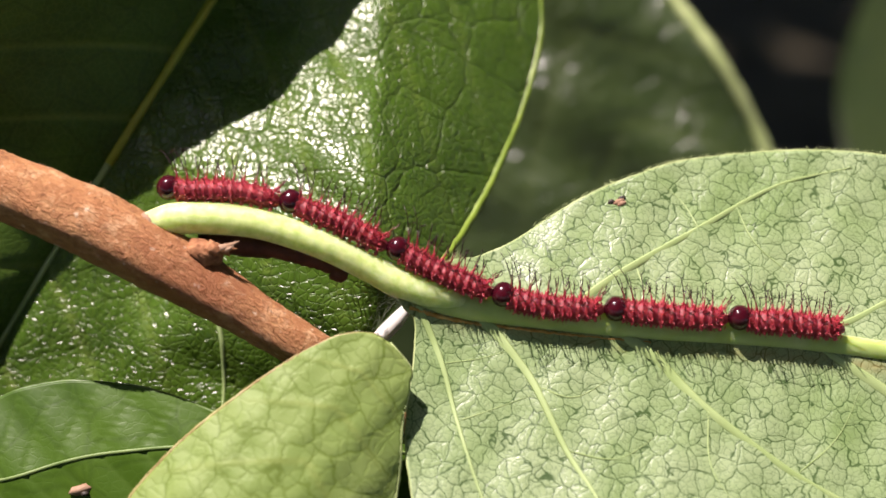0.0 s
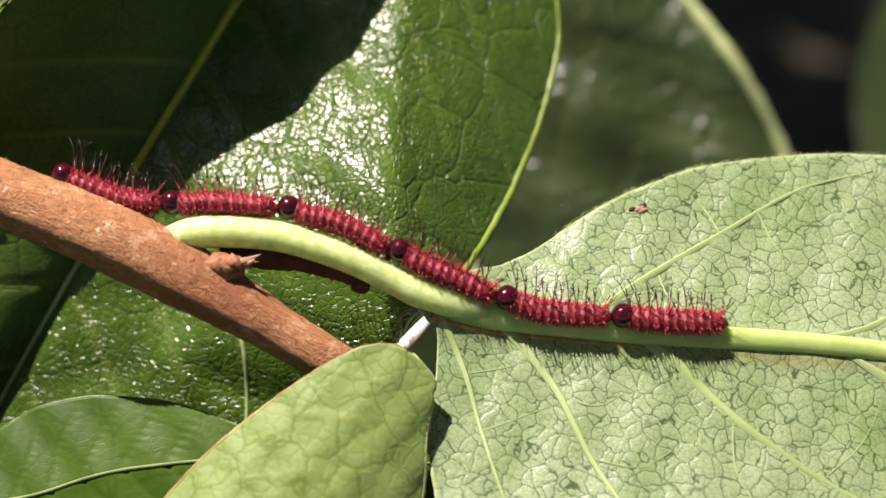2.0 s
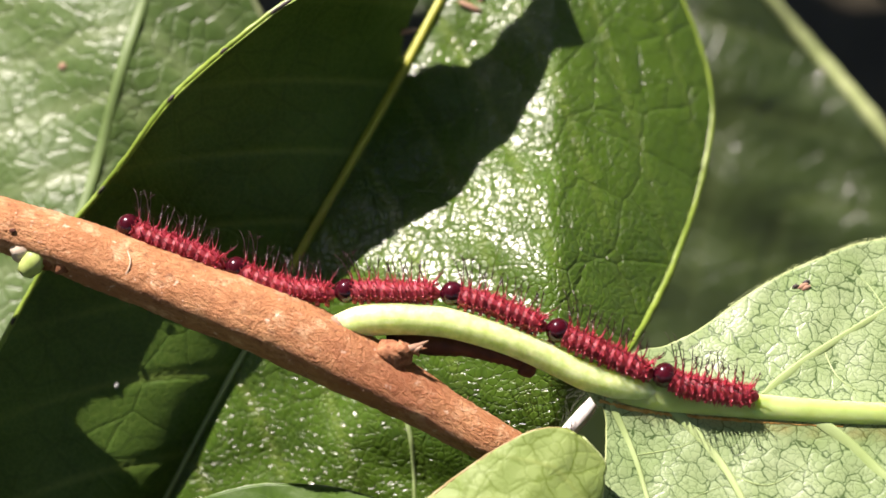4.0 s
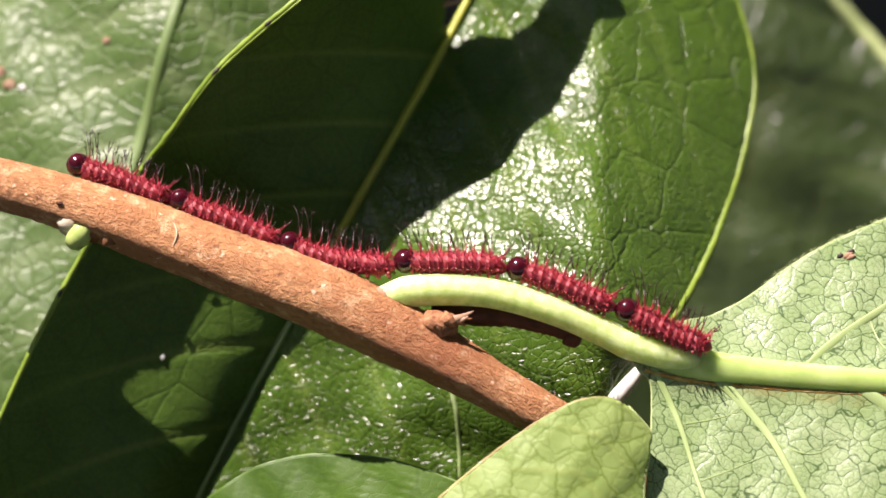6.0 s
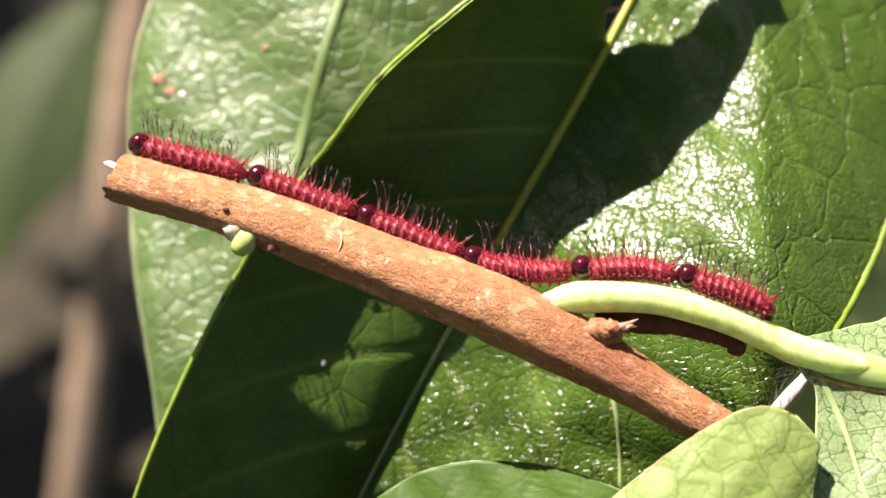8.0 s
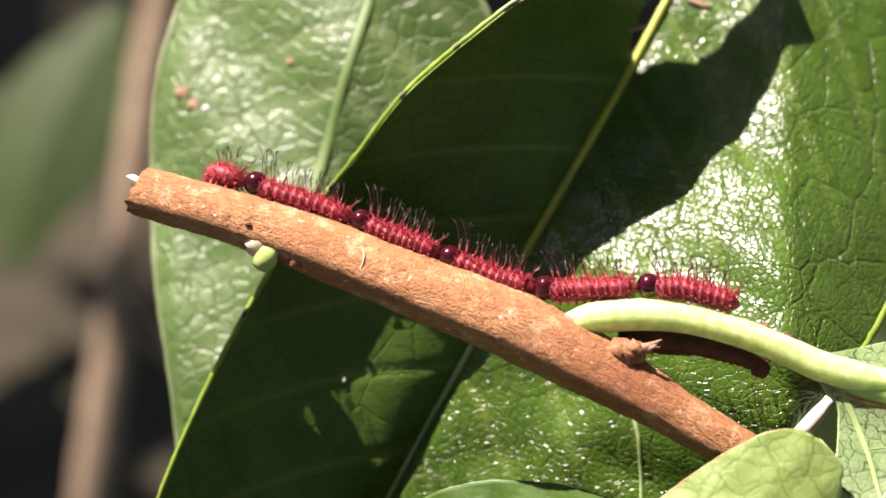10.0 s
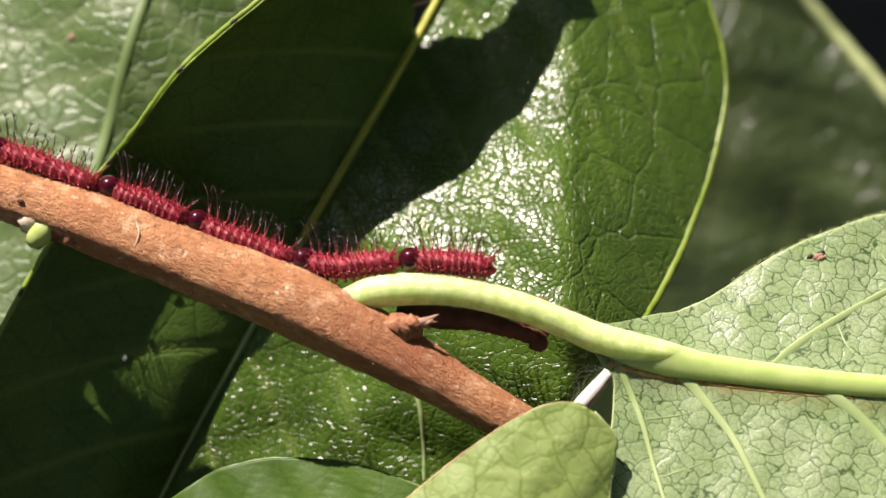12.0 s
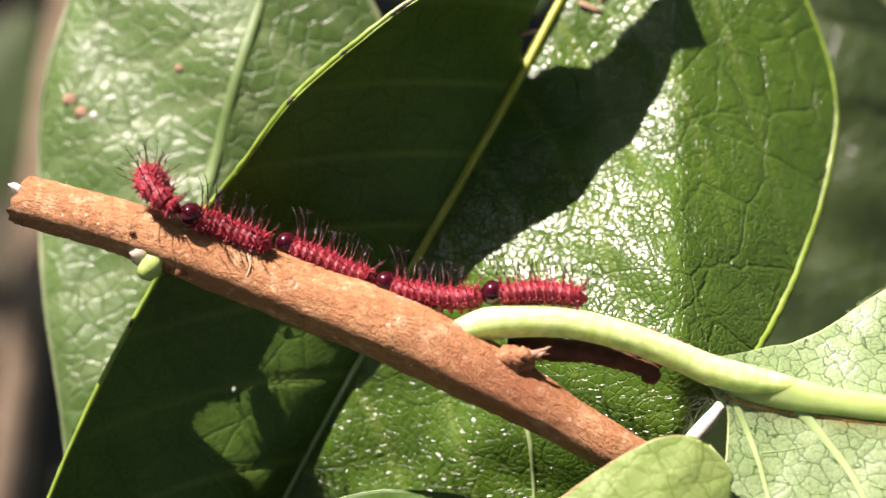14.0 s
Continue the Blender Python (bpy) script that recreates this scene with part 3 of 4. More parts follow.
def low_leaf():
    mid = [(-42, -19.5, 2.4), (-34.9, -18.6, 1.8), (-28.2, -16.7, 1.4), (-19.3, -15.7, 0.8), (-8, -15.4, 1.0), (6, -18, 3)]
    leaf = at_base("low_leaf", mid[-1])
    o = mid[0]
    surf = leaf_surface(mid, [(0, 1.2), (0.03, 3.1), (0.118, 5.1), (0.257, 6.5), (0.36, 6.3), (0.452, 5.5), (0.534, 4.5), (0.622, 2.6), (0.67, 1.4), (0.8, 0.8), (1, 0.3)],
                        [(0, 0.4), (0.2, 9), (0.5, 14), (0.8, 9), (1, 0.3)], lambda u, v, s, w, x: 0.25 * (v + 17 - 0.05 * (u + 28)) + 0.12 * np.abs(w) + 0.1 * np.sin(1.2 * u + v), 100, 30)
    leaf.location = P(*o)
    blade("blade", surf, LOWER, leaf, veins=(50, 4.2, 0.9, 0.22), sink=0.15, rim=0.12, margin=LOW_RIM)
    m, s, w, x, g = surf
    rib("midrib", g[:, len(x) // 2] + (0, 0, -0.05), [0.10, 0.14, 0.14, 0.12, 0.1], LOW_RIB, leaf, o, 0.5)
    lump("scar", (-28.6, -19.3, 1.2), (0.9, 0.45, 0.3), SCURF, leaf, o, 50, 0.3, "brown scar with a grey middle")
    lump("scar", (-28.2, -19.6, 1.0), (0.35, 0.25, 0.3), BLACK, leaf, o, 51, 0.3)
    return tagged(leaf, "green leaf with pale veins and a brown scar", "leaf", "leaves of the shrub")


def small_leaf():
    mid = [(-1.2, -13.5, 3.4), (-2.2, -18, 3.4), (-4, -26, 4)]
    leaf = at_base("small_leaf", mid[0])
    surf = leaf_surface(mid, [(0, 0.2), (0.4, 1.6), (0.8, 2), (1, 0.4)], [(0, 0.2), (0.4, 1.6), (0.8, 2), (1, 0.4)], lambda u, v, s, w, x: 0.1 * np.abs(w), 40, 10)
    blade("blade", surf, FRONT, leaf)
    return tagged(leaf, "small yellow-green leaf tip between two larger leaves", "leaf", "leaves of the shrub")


def back_leaf():
    mid = [(-38, 52, 24), (-42.4, 33.2, 22), (-47, 17, 20), (-52, -2, 18), (-57, -26, 16)]
    leaf = at_base("back_leaf", mid[0])
    surf = leaf_surface(mid, [(0, 0.5), (0.196, 6.9), (0.254, 10.8), (0.4, 14), (0.75, 9), (1, 0.5)],
                        [(0, 1), (0.12, 9), (0.263, 17.7), (0.392, 18.5), (0.537, 17.0), (0.661, 13.5), (0.792, 8.7), (0.832, 7.3), (1, 0.5)],
                        lambda u, v, s, w, x: 0.2 * np.abs(w) + 0.5 * np.sin(0.35 * u + 0.3 * v) + 7.0 * np.maximum(x - 0.84, 0) - 2.2 * np.maximum(s - 0.45, 0) * x, 90, 26)
    blade("blade", surf, BACK, leaf, veins=(80, 8, 0.6, 1.1), sink=0.15, rim=0.35, margin=BACK_RIM)
    m, s, w, x, g = surf
    rib("midrib", g[:, len(x) // 2] + (0, 0, 0.08), [0.3, 0.5, 0.5, 0.3], BACK_RIB, leaf, mid[0], 0.3)
    for i, (u, v, r) in enumerate([(-50.0, 25.9, 0.4), (-59.2, 22.9, 0.6), (-60.4, 23.6, 0.7), (-58.2, 22.6, 0.35)]):
        i0, j0 = np.unravel_index(np.argmin((g[..., 0] - u) ** 2 + (g[..., 1] - v) ** 2), g.shape[:2])
        lump("scar", g[i0, j0] + (0, 0, -0.1), (r, r * 0.8, 0.05), SCURF if i != 3 else CHAFF, leaf, mid[0], 60 + i)
    return tagged(leaf, "bright green sunlit leaf behind the twig", "leaf", "leaves of the shrub")


def dim_leaf():
    mid = [(0.7, 59.1, 78), (12.9, 29.5, 75), (27.7, 2.2, 75), (42.5, -27.2, 80)]
    leaf = at_base("dim_leaf", mid[0])
    surf = leaf_surface(mid, [(0, 2.3), (0.283, 9.5), (0.39, 11.7), (0.497, 12.9), (0.63, 12.9), (0.8, 9.4), (1, 0.5)], [(0, 1), (0.2, 19), (0.5, 25), (0.8, 20), (1, 6)],
                        lambda u, v, s, w, x: 0.15 * np.abs(w) + 0.6 * np.sin(0.34 * u) + 0.4 * np.sin(0.5 * v + 0.2 * u), 80, 24)
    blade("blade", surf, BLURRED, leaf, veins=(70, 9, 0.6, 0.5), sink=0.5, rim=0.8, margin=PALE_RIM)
    return tagged(leaf, "dull green leaf far behind with a pale edge", "leaf", "leaves of the shrub")


# ---- the twig ----
TWIG = [(-58.0, 13.2, 0), (-47.4, 9.9, 0), (-36.8, 5.6, 0), (-25.0, 0.5, 0), (-10.9, -7.9, 0.9), (-4, -12.4, 3.5), (6, -19, 7)]
STALK = [(-23.6, 1.6, -0.3), (-20.2, 2.3, -0.4), (-14.9, 1.95, -0.4), (-10.0, 0.45, -0.2), (-6.0, -1.4, 0.3), (-3.4, -2.7, 0.5), (0, -3.75, 0.75), (4, -4.65, 1.6)]


def twig():
    o = TWIG[0]
    ob = at_base("twig", o)
    c = curve(TWIG, 200)
    rng = np.random.default_rng(5)
    v, f = tube(c, [2.1, 2.12, 2.22, 2.48, 2.52, 2.65, 2.8, 2.7, 1.95, 1.75, 1.65, 1.6, 1.55, 1.5], 28)
    v = v.reshape(len(c), 28, 3)
    for k in range(len(c)):
        for j in range(28):
            out = v[k, j] - c[k]
            g = j / 28 * 2 * math.pi
            wob = 0.09 * math.exp(-(((g - 1.15) / 0.28) ** 2)) - 0.06 * math.exp(-(((g - 0.5) / 0.35) ** 2)) + 0.05 * noise.noise(Vector((c[k][0] * 0.35, math.cos(j / 28 * 6.283) * 1.5, math.sin(j / 28 * 6.283) * 1.5))) + 0.02 * rng.uniform(-1, 1)
            v[k, j] = c[k] + out * (1 + wob)
    # the broken end: a slanting, jagged face
    for j in range(28):
        v[0, j] += np.array((0.9 * math.cos(j / 28 * 6.283 * 2 + 1) * 0.35 - 0.2, 0, 0)) + rng.uniform(-0.15, 0.15, 3)
    me = mesh_of("bark", W(v.reshape(-1, 3), o), f[:-2] + f[-1:], BARK)
    run = np.concatenate([[0], np.cumsum(np.linalg.norm(np.diff(c, axis=0), axis=1))])
    turn = 2 * math.pi * np.arange(28) / 28
    co = np.stack([np.repeat(run, 28), np.tile(2 * np.cos(turn), len(c)), np.tile(2 * np.sin(turn), len(c))], 1) / 1000
    me.attributes.new("along", "FLOAT_VECTOR", "POINT").data.foreach_set("vector", co.ravel())
    node = 0.75 * np.exp(-(((c[:, 0] + 19) / 6.5) ** 2))
    me.attributes.new("node", "FLOAT", "POINT").data.foreach_set("value", np.repeat(node, 28))
    part("bark", me, ob)
    ring = v[0]
    face = np.vstack([ring, ring.mean(0)[None] + (0.35, 0, 0)])
    part("broken_face", mesh_of("broken_face", W(face + (-0.02, 0, 0), o), [(j, (j + 1) % 28, 28) for j in range(28)], WOOD), ob, "pale splintered wood of the broken end")
    rib("splinter", curve([(-57.8, 13.9, -1.1), (-58.5, 14.3, -1.2), (-59.0, 14.45, -1.1)], 8), [0.32, 0.3, 0.05], CHAFF, ob, o, 0.6, 6, "white splinter")
    lump("splinter", (-58.0, 11.5, -1.2), (0.4, 0.2, 0.3), SCURF, ob, o, 3, 0.9)
    # an old leaf scar with a green bud
    lump("scar_rim", (-48.0, 8.75, -1.45), (1.25, 0.9, 0.7), WOOD, ob, o, 4, 0.5, "pale leaf scar")
    lump("node", (-46.9, 8.3, -0.7), (1.7, 1.1, 1.25), BUD, ob, o, 15, -0.35)
    lump("green_bud", (-47.2, 7.9, -1.5), (0.95, 1.5, 0.9), GREEN_BUD, ob, o, 5, -0.6, "small green bud")
    lump("knot", (-44.9, 7.2, -1.6), (0.65, 0.6, 0.45), BUD, ob, o, 7)
    lump("knot", (-48.6, 10.2, -2.35), (0.3, 0.2, 0.1), DEAD, ob, o, 8)
    # the furry bud in the angle under the leaf stalk
    lump("bud", (-18.9, -0.5, -0.9), (1.5, 1.15, 1.2), BUD, ob, o, 9, -0.15, "furry brown bud")
    lump("bud", (-18.0, -0.15, -1.4), (0.9, 0.6, 0.7), BUD, ob, o, 19, -0.1)
    for i, (tip, w_) in enumerate([((-15.9, 0.5, -1.2), 0.3), ((-16.0, -0.1, -1.3), 0.26), ((-16.3, 0.1, -1.9), 0.24), ((-16.6, -0.7, -1.4), 0.26)]):
        rib("bud_scale", curve([(-18.3, -0.3 + 0.2 * i, -1.5), (-17.0, 0.0 - 0.1 * i, -1.7), tip], 10), [w_ * 1.4, w_, 0.04], BUD if i % 2 else SCURF, ob, o, 0.6, 6)
    # a stray fibre across the bark
    rib("fibre", curve([(-39.5, 8.3, -2.05), (-39.2, 7.4, -2.5), (-39.6, 6.4, -2.55), (-40.4, 5.7, -2.2), (-41, 5.5, -2.0)], 30), [0.05, 0.06, 0.05], WOOD, ob, o, 1, 6, "pale plant fibre")
    # fine down on the bark
    hairs, faces = [], []
    for _ in range(900):
        k, a = rng.integers(4, 150), rng.uniform(math.pi * 0.9, math.pi * 2.1)
        j = int(rng.integers(0, 28))
        p = v[k, j]
        d = (p - c[k]) / np.linalg.norm(p - c[k]) * rng.uniform(0.12, 0.3) + rng.uniform(-0.12, 0.12, 3)
        b = len(hairs)
        hairs += [p + (0.02, 0, 0), p - (0.02, 0, 0), p + (0, 0.02, 0.02), p + d]
        faces += [(b, b + 1, b + 3), (b + 1, b + 2, b + 3), (b + 2, b, b + 3)]
    tagged(part("down", mesh_of("down", W(hairs, o), faces, SCURF), ob), kind="stuff")
    return tagged(ob, "reddish brown twig with a broken end and rough bark", "twig")


def stalk():
    o = STALK[0]
    ob = at_base("leaf_stalk", o)
    rib("stalk", curve(STALK, 70), [1.0, 1.3, 1.3, 1.2, 1.15, 1.12, 1.15, 1.22, 1.2, 1.0, 0.55], PETIOLE, ob, o, sides=18)
    v, f = tube(curve([(-24.4, 1.3, -0.7), (-23.4, 1.7, -0.7), (-22.6, 1.8, -0.6)], 12), [0.5, 0.95, 0.8], 14, 1.0, 0.06)
    part("stalk_foot", mesh_of("stalk_foot", W(v, o), f, SCURF), ob, "corky foot of the stalk")
    # short pale down on its upper side
    rng = np.random.default_rng(41)
    c = curve(STALK, 400)
    hairs, faces = [], []
    for _ in range(1100):
        p, a = c[rng.integers(10, 300)], rng.uniform(-1.9, 1.1)
        n = np.array((0.25, math.cos(a), math.sin(a)))
        q, d = p + 1.08 * n, n * rng.uniform(0.10, 0.26) + rng.uniform(-0.08, 0.08, 3)
        b = len(hairs)
        hairs += [q + (0.014, 0, 0), q - (0.014, 0, 0), q + (0, 0, 0.014), q + d]
        faces += [(b, b + 1, b + 3), (b + 1, b + 2, b + 3), (b + 2, b, b + 3)]
    tagged(part("down", mesh_of("down", W(hairs, o), faces, PALE_RIM), ob), kind="stuff")
    return tagged(ob, "pale green leaf stalk arching off the twig", "leaf stalk")


def dead_shoot():
    pts = [(-19.4, 0.3, 1.1), (-16.5, 0.3, 1.5), (-13, -0.1, 1.9), (-10, -1.0, 2.2), (-7.8, -1.9, 2.4)]
    o = pts[0]
    ob = at_base("dead_shoot", o)
    v, f = tube(curve(pts, 40), [1.0, 0.95, 0.85, 0.7, 0.6], 12, 1.0, 0.12, 4)
    part("stem", mesh_of("stem", W(v, o), f, DEAD), ob)
    lump("withered_tip", (-8.3, -2.0, 2.2), (0.8, 0.75, 0.6), DEAD, ob, o, 11, -0.4)
    rib("stem", curve([(-9.6, -0.6, 2.4), (-8.6, 0.3, 2.2), (-8.0, 0.9, 1.9)], 12), [0.5, 0.4, 0.4], DEAD, ob, o)
    lump("withered_bud", (-8.1, 1.3, 1.5), (0.6, 0.35, 0.35), BUD, ob, o, 12, -0.3, "dry brown bud")
    rib("stem", curve([(-7.8, -1.2, 2.6), (-6.6, -0.2, 2.3), (-6.0, 0.3, 2.0)], 12), [0.4, 0.35, 0.3], DEAD, ob, o)
    lump("withered_bud", (-5.9, 0.45, 1.7), (0.5, 0.32, 0.3), DEAD, ob, o, 13, -0.4)
    return tagged(ob, "withered dark brown shoot behind the leaf stalk", "shoot")


def shade_canopy():
    """Unseen foliage added high over the ground behind, to keep the distance in shade."""
    rng = np.random.default_rng(23)
    v, f = [], []
    for _ in range(8300):
        a, q = rng.uniform(0, 6.283), math.sqrt(rng.uniform(0, 1))
        edge = 1 + 0.12 * math.sin(3 * a + 1) + 0.07 * math.sin(7 * a)
        low = 0.25 if q < 0.84 else 0.25 - 0.78 * (q - 0.84) / 0.16
        c = np.array((-0.2 + 1.75 * q * edge * math.cos(a), 0.65 + 2.2 * q * edge * math.sin(a), rng.uniform(low, 0.62 - 0.42 * q**3)))
        over = c - np.array(SUN) * c[2] / SUN.z
        if math.hypot(over[0], over[1]) < 0.26:
            continue
        # another lets some fall on the leaf and stem deep inside
        inside = c - np.array(SUN) * (c[2] + 0.2) / SUN.z
        if math.hypot(inside[0] + 0.195, inside[1] - 0.36) < rng.uniform(0.03, 0.12):
            continue
        # a gap in it lets the sun down to a patch of soil
        foot = c - np.array(SUN) * (c[2] + 0.55) / SUN.z
        if math.hypot((foot[0] + 0.42) / 0.13, (foot[1] - 0.86) / 0.26) < rng.uniform(0.35, 1.5):
            continue
        a = rng.uniform(0, 6.283)
        t = np.array((math.cos(a), math.sin(a), rng.uniform(-0.5, 0.3)))
        b = np.cross(t, (0, 0, 1.0)) + (0, 0, rng.uniform(-0.4, 0.4))
        n = len(v)
        v += [c - 0.05 * t, c - 0.02 * t + 0.022 * b, c + 0.02 * t + 0.024 * b, c + 0.06 * t, c + 0.02 * t - 0.024 * b, c - 0.02 * t - 0.022 * b]
        f += [(n, n + 1, n + 2, n + 3), (n, n + 3, n + 4, n + 5)]
    tagged(new("unseen_shade_foliage", mesh_of("unseen_shade_foliage", v, f, DIM)), "unseen foliage added overhead to shade the background", "foliage", kind="stuff")


def far_leaves():
    """Leaves of the shrub's inside, well behind; their shade is partly in the base colour."""
    mid = [(0, 30, 0), (1, 10, 2), (0, -10, 2), (-2, -34, 0)]
    first = at_base("far_leaf", mid[0])
    surf = leaf_surface(mid, [(0, 1), (0.3, 13), (0.6, 15), (1, 0.5)], [(0, 1), (0.3, 14), (0.6, 14), (1, 0.5)], lambda u, v, s, w, x: 0.2 * np.abs(w), 30, 8)
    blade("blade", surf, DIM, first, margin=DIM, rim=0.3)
    tagged(first, "leaf deep inside the shrub, its green darkened for shade", "leaf", "leaves of the shrub")
    rng = np.random.default_rng(17)
    places = [(-78, -45, 95), (70, 50, 160), (98, 20, 150), (62, 86, 170), (20, 70, 140), (-40, 82, 130), (-70, 110, 210),
              (0, -60, 90), (50, -70, 120), (-60, -90, 150), (120, -30, 190), (10, 120, 260), (-20, 20, 90), (30, 10, 110)]
    for k, (u, v, d) in enumerate(places):
        m = Matrix.Translation(P(u, v, d)) @ pose(0, 0, 0, *rng.uniform(-50, 50, 2), rng.uniform(-90, 90))
        if k:
            copy_thing(first, m)
        else:
            first.matrix_basis = m


def far_branch():
    """A tan stem of the shrub, well behind."""
    pts = [(-165, 130, 420), (-174, 75, 405), (-180, 20, 400), (-188, -30, 400), (-204, -110, 410)]
    ob = at_base("branch", pts[-1])
    v, f = tube(curve(pts, 40), [4.2, 4.8, 5.2, 5.6, 6.0], 14, 1.0, 0.06, 21)
    part("stem", mesh_of("stem", W(v, pts[-1]), f, TAN), ob)
    v, f = tube(curve([(-180, 18, 400), (-168, -6, 406), (-158, -36, 414)], 16), [3.0, 2.3, 1.6], 10, 1.0, 0.06, 22)
    part("side_shoot", mesh_of("side_shoot", W(v, pts[-1]), f, TAN), ob)
    tagged(ob, "pale tan stem deep inside the shrub", "branch")


def far_green_leaf():
    mid = [(-190, 100, 425), (-203, 72, 420), (-212, 45, 420), (-216, 16, 424)]
    leaf = at_base("far_leaf", mid[0])
    surf = leaf_surface(mid, [(0, 0.5), (0.3, 17), (0.6, 19), (1, 0.5)], [(0, 0.5), (0.3, 18), (0.6, 20), (1, 0.5)], lambda u, v, s, w, x: 0.25 * np.abs(w) + 0.35 * (v - 60), 40, 10)
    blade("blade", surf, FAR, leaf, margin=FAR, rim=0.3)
    tagged(leaf, "green leaf catching some light inside the shrub", "leaf", "leaves of the shrub")


for build in (shade_canopy, far_leaves, far_branch, far_green_leaf, glossy_leaf, front_leaf, low_leaf, small_leaf, back_leaf, dim_leaf, twig, dead_shoot):
    build()
PALE_LEAF, LEAF_STALK = pale_leaf(), stalk()


# ---- the caterpillars ----
def blob_rings(xs, rs, sides, low=1.0):
    """A closed body of rings along x; low squashes its underside."""
    v, f = [], []
    for x, r in zip(xs, rs):
        for j in range(sides):
            a = 2 * math.pi * j / sides
            z = math.sin(a) * r
            v.append((x, math.cos(a) * r, z if z > 0 else z * low))
    n = len(xs)
    f = [(k * sides + j, k * sides + (j + 1) % sides, (k + 1) * sides + (j + 1) % sides, (k + 1) * sides + j) for k in range(n - 1) for j in range(sides)]
    f += [tuple(range(sides - 1, -1, -1)), tuple(range((n - 1) * sides, n * sides))]
    return v, f


def mm(v):
    return [tuple(c / 1000 for c in p) for p in v]


def needle(v, f, root, tip, r):
    """A thin four-sided spine from root to tip, slightly bowed."""
    root, tip = np.array(root, float), np.array(tip, float)
    t = (tip - root) / np.linalg.norm(tip - root)
    a = np.cross(t, (0.3, 0.9, 0.2))
    a /= np.linalg.norm(a)
    b = np.cross(t, a)
    base = len(v)
    for k, q in enumerate((0, 0.45, 1)):
        p = root + (tip - root) * q + a * 0.05 * math.sin(q * math.pi) * np.linalg.norm(tip - root)
        rr = r * (1, 0.62, 0.22)[k]
        v += [p + rr * a, p + rr * b, p - rr * a, p - rr * b]
    f += [(base + 4 * k + j, base + 4 * k + (j + 1) % 4, base + 4 * k + 4 + (j + 1) % 4, base + 4 * k + 4 + j) for k in range(2) for j in range(4)]
    f.append((base + 8, base + 9, base + 10, base + 11))


def spine_mesh(seed, scale=1.0, lean=0.0):
    """A ring of long spines, each forked several times towards its tip, over a pile of fine bristles."""
    rng = np.random.default_rng(seed)
    v, f = [], []
    for ang, length, r in [(14, 2.5, 0.09), (-14, 2.5, 0.09), (46, 2.1, 0.08), (-46, 2.1, 0.08), (80, 1.0, 0.06), (-80, 1.0, 0.06), (112, 0.5, 0.04), (-112, 0.5, 0.04)]:
        a = radians(ang + rng.uniform(-7, 7))
        n = np.array((lean + rng.uniform(-0.22, 0.22), math.sin(a), math.cos(a)))
        n /= np.linalg.norm(n)
        ln = length * scale * rng.uniform(0.75, 1.12)
        root = np.array((0.05, 0.95 * math.sin(a), 0.95 * math.cos(a)))
        bow = np.array((rng.uniform(-0.05, 0.25), rng.uniform(-0.15, 0.15), 0)) * ln
        stem = [root + n * ln * q + bow * q * q for q in (0, 0.5, 1)]
        needle(v, f, stem[0], stem[1], r)
        needle(v, f, stem[1] - n * 0.03, stem[2], r * 0.62)
        if length > 1.5:
            for q in rng.uniform(0.45, 0.93, 3):
                side = rng.uniform(-1, 1, 3)
                side -= n * (side @ n)
                side /= np.linalg.norm(side)
                p = root + n * ln * q + bow * q * q
                needle(v, f, p, p + (n * 0.8 + side * 0.75) * ln * rng.uniform(0.13, 0.25), r * 0.42)
    # the cone under each spine
    for ang in WARTS:
        a = radians(ang)
        n = np.array((0.0, math.sin(a), math.cos(a)))
        needle(v, f, n * 0.88 + (0.05, 0, 0), n * 1.34 + (0.05 + 0.2 * lean, 0, 0), 0.14)
    for _ in range(54):
        a, x = radians(rng.uniform(-135, 135)), rng.uniform(-0.45, 0.45)
        n = np.array((0.0, math.sin(a), math.cos(a)))
        needle(v, f, n * 0.9 + (x, 0, 0), n * rng.uniform(1.1, 1.45) + (x + rng.uniform(-0.22, 0.22), rng.uniform(-0.15, 0.15), 0), 0.045)
    return mesh_of("spine_tuft", mm(v), f, SPINE, True)


WARTS = [-112, -84, -52, -18, 18, 52, 84, 112]


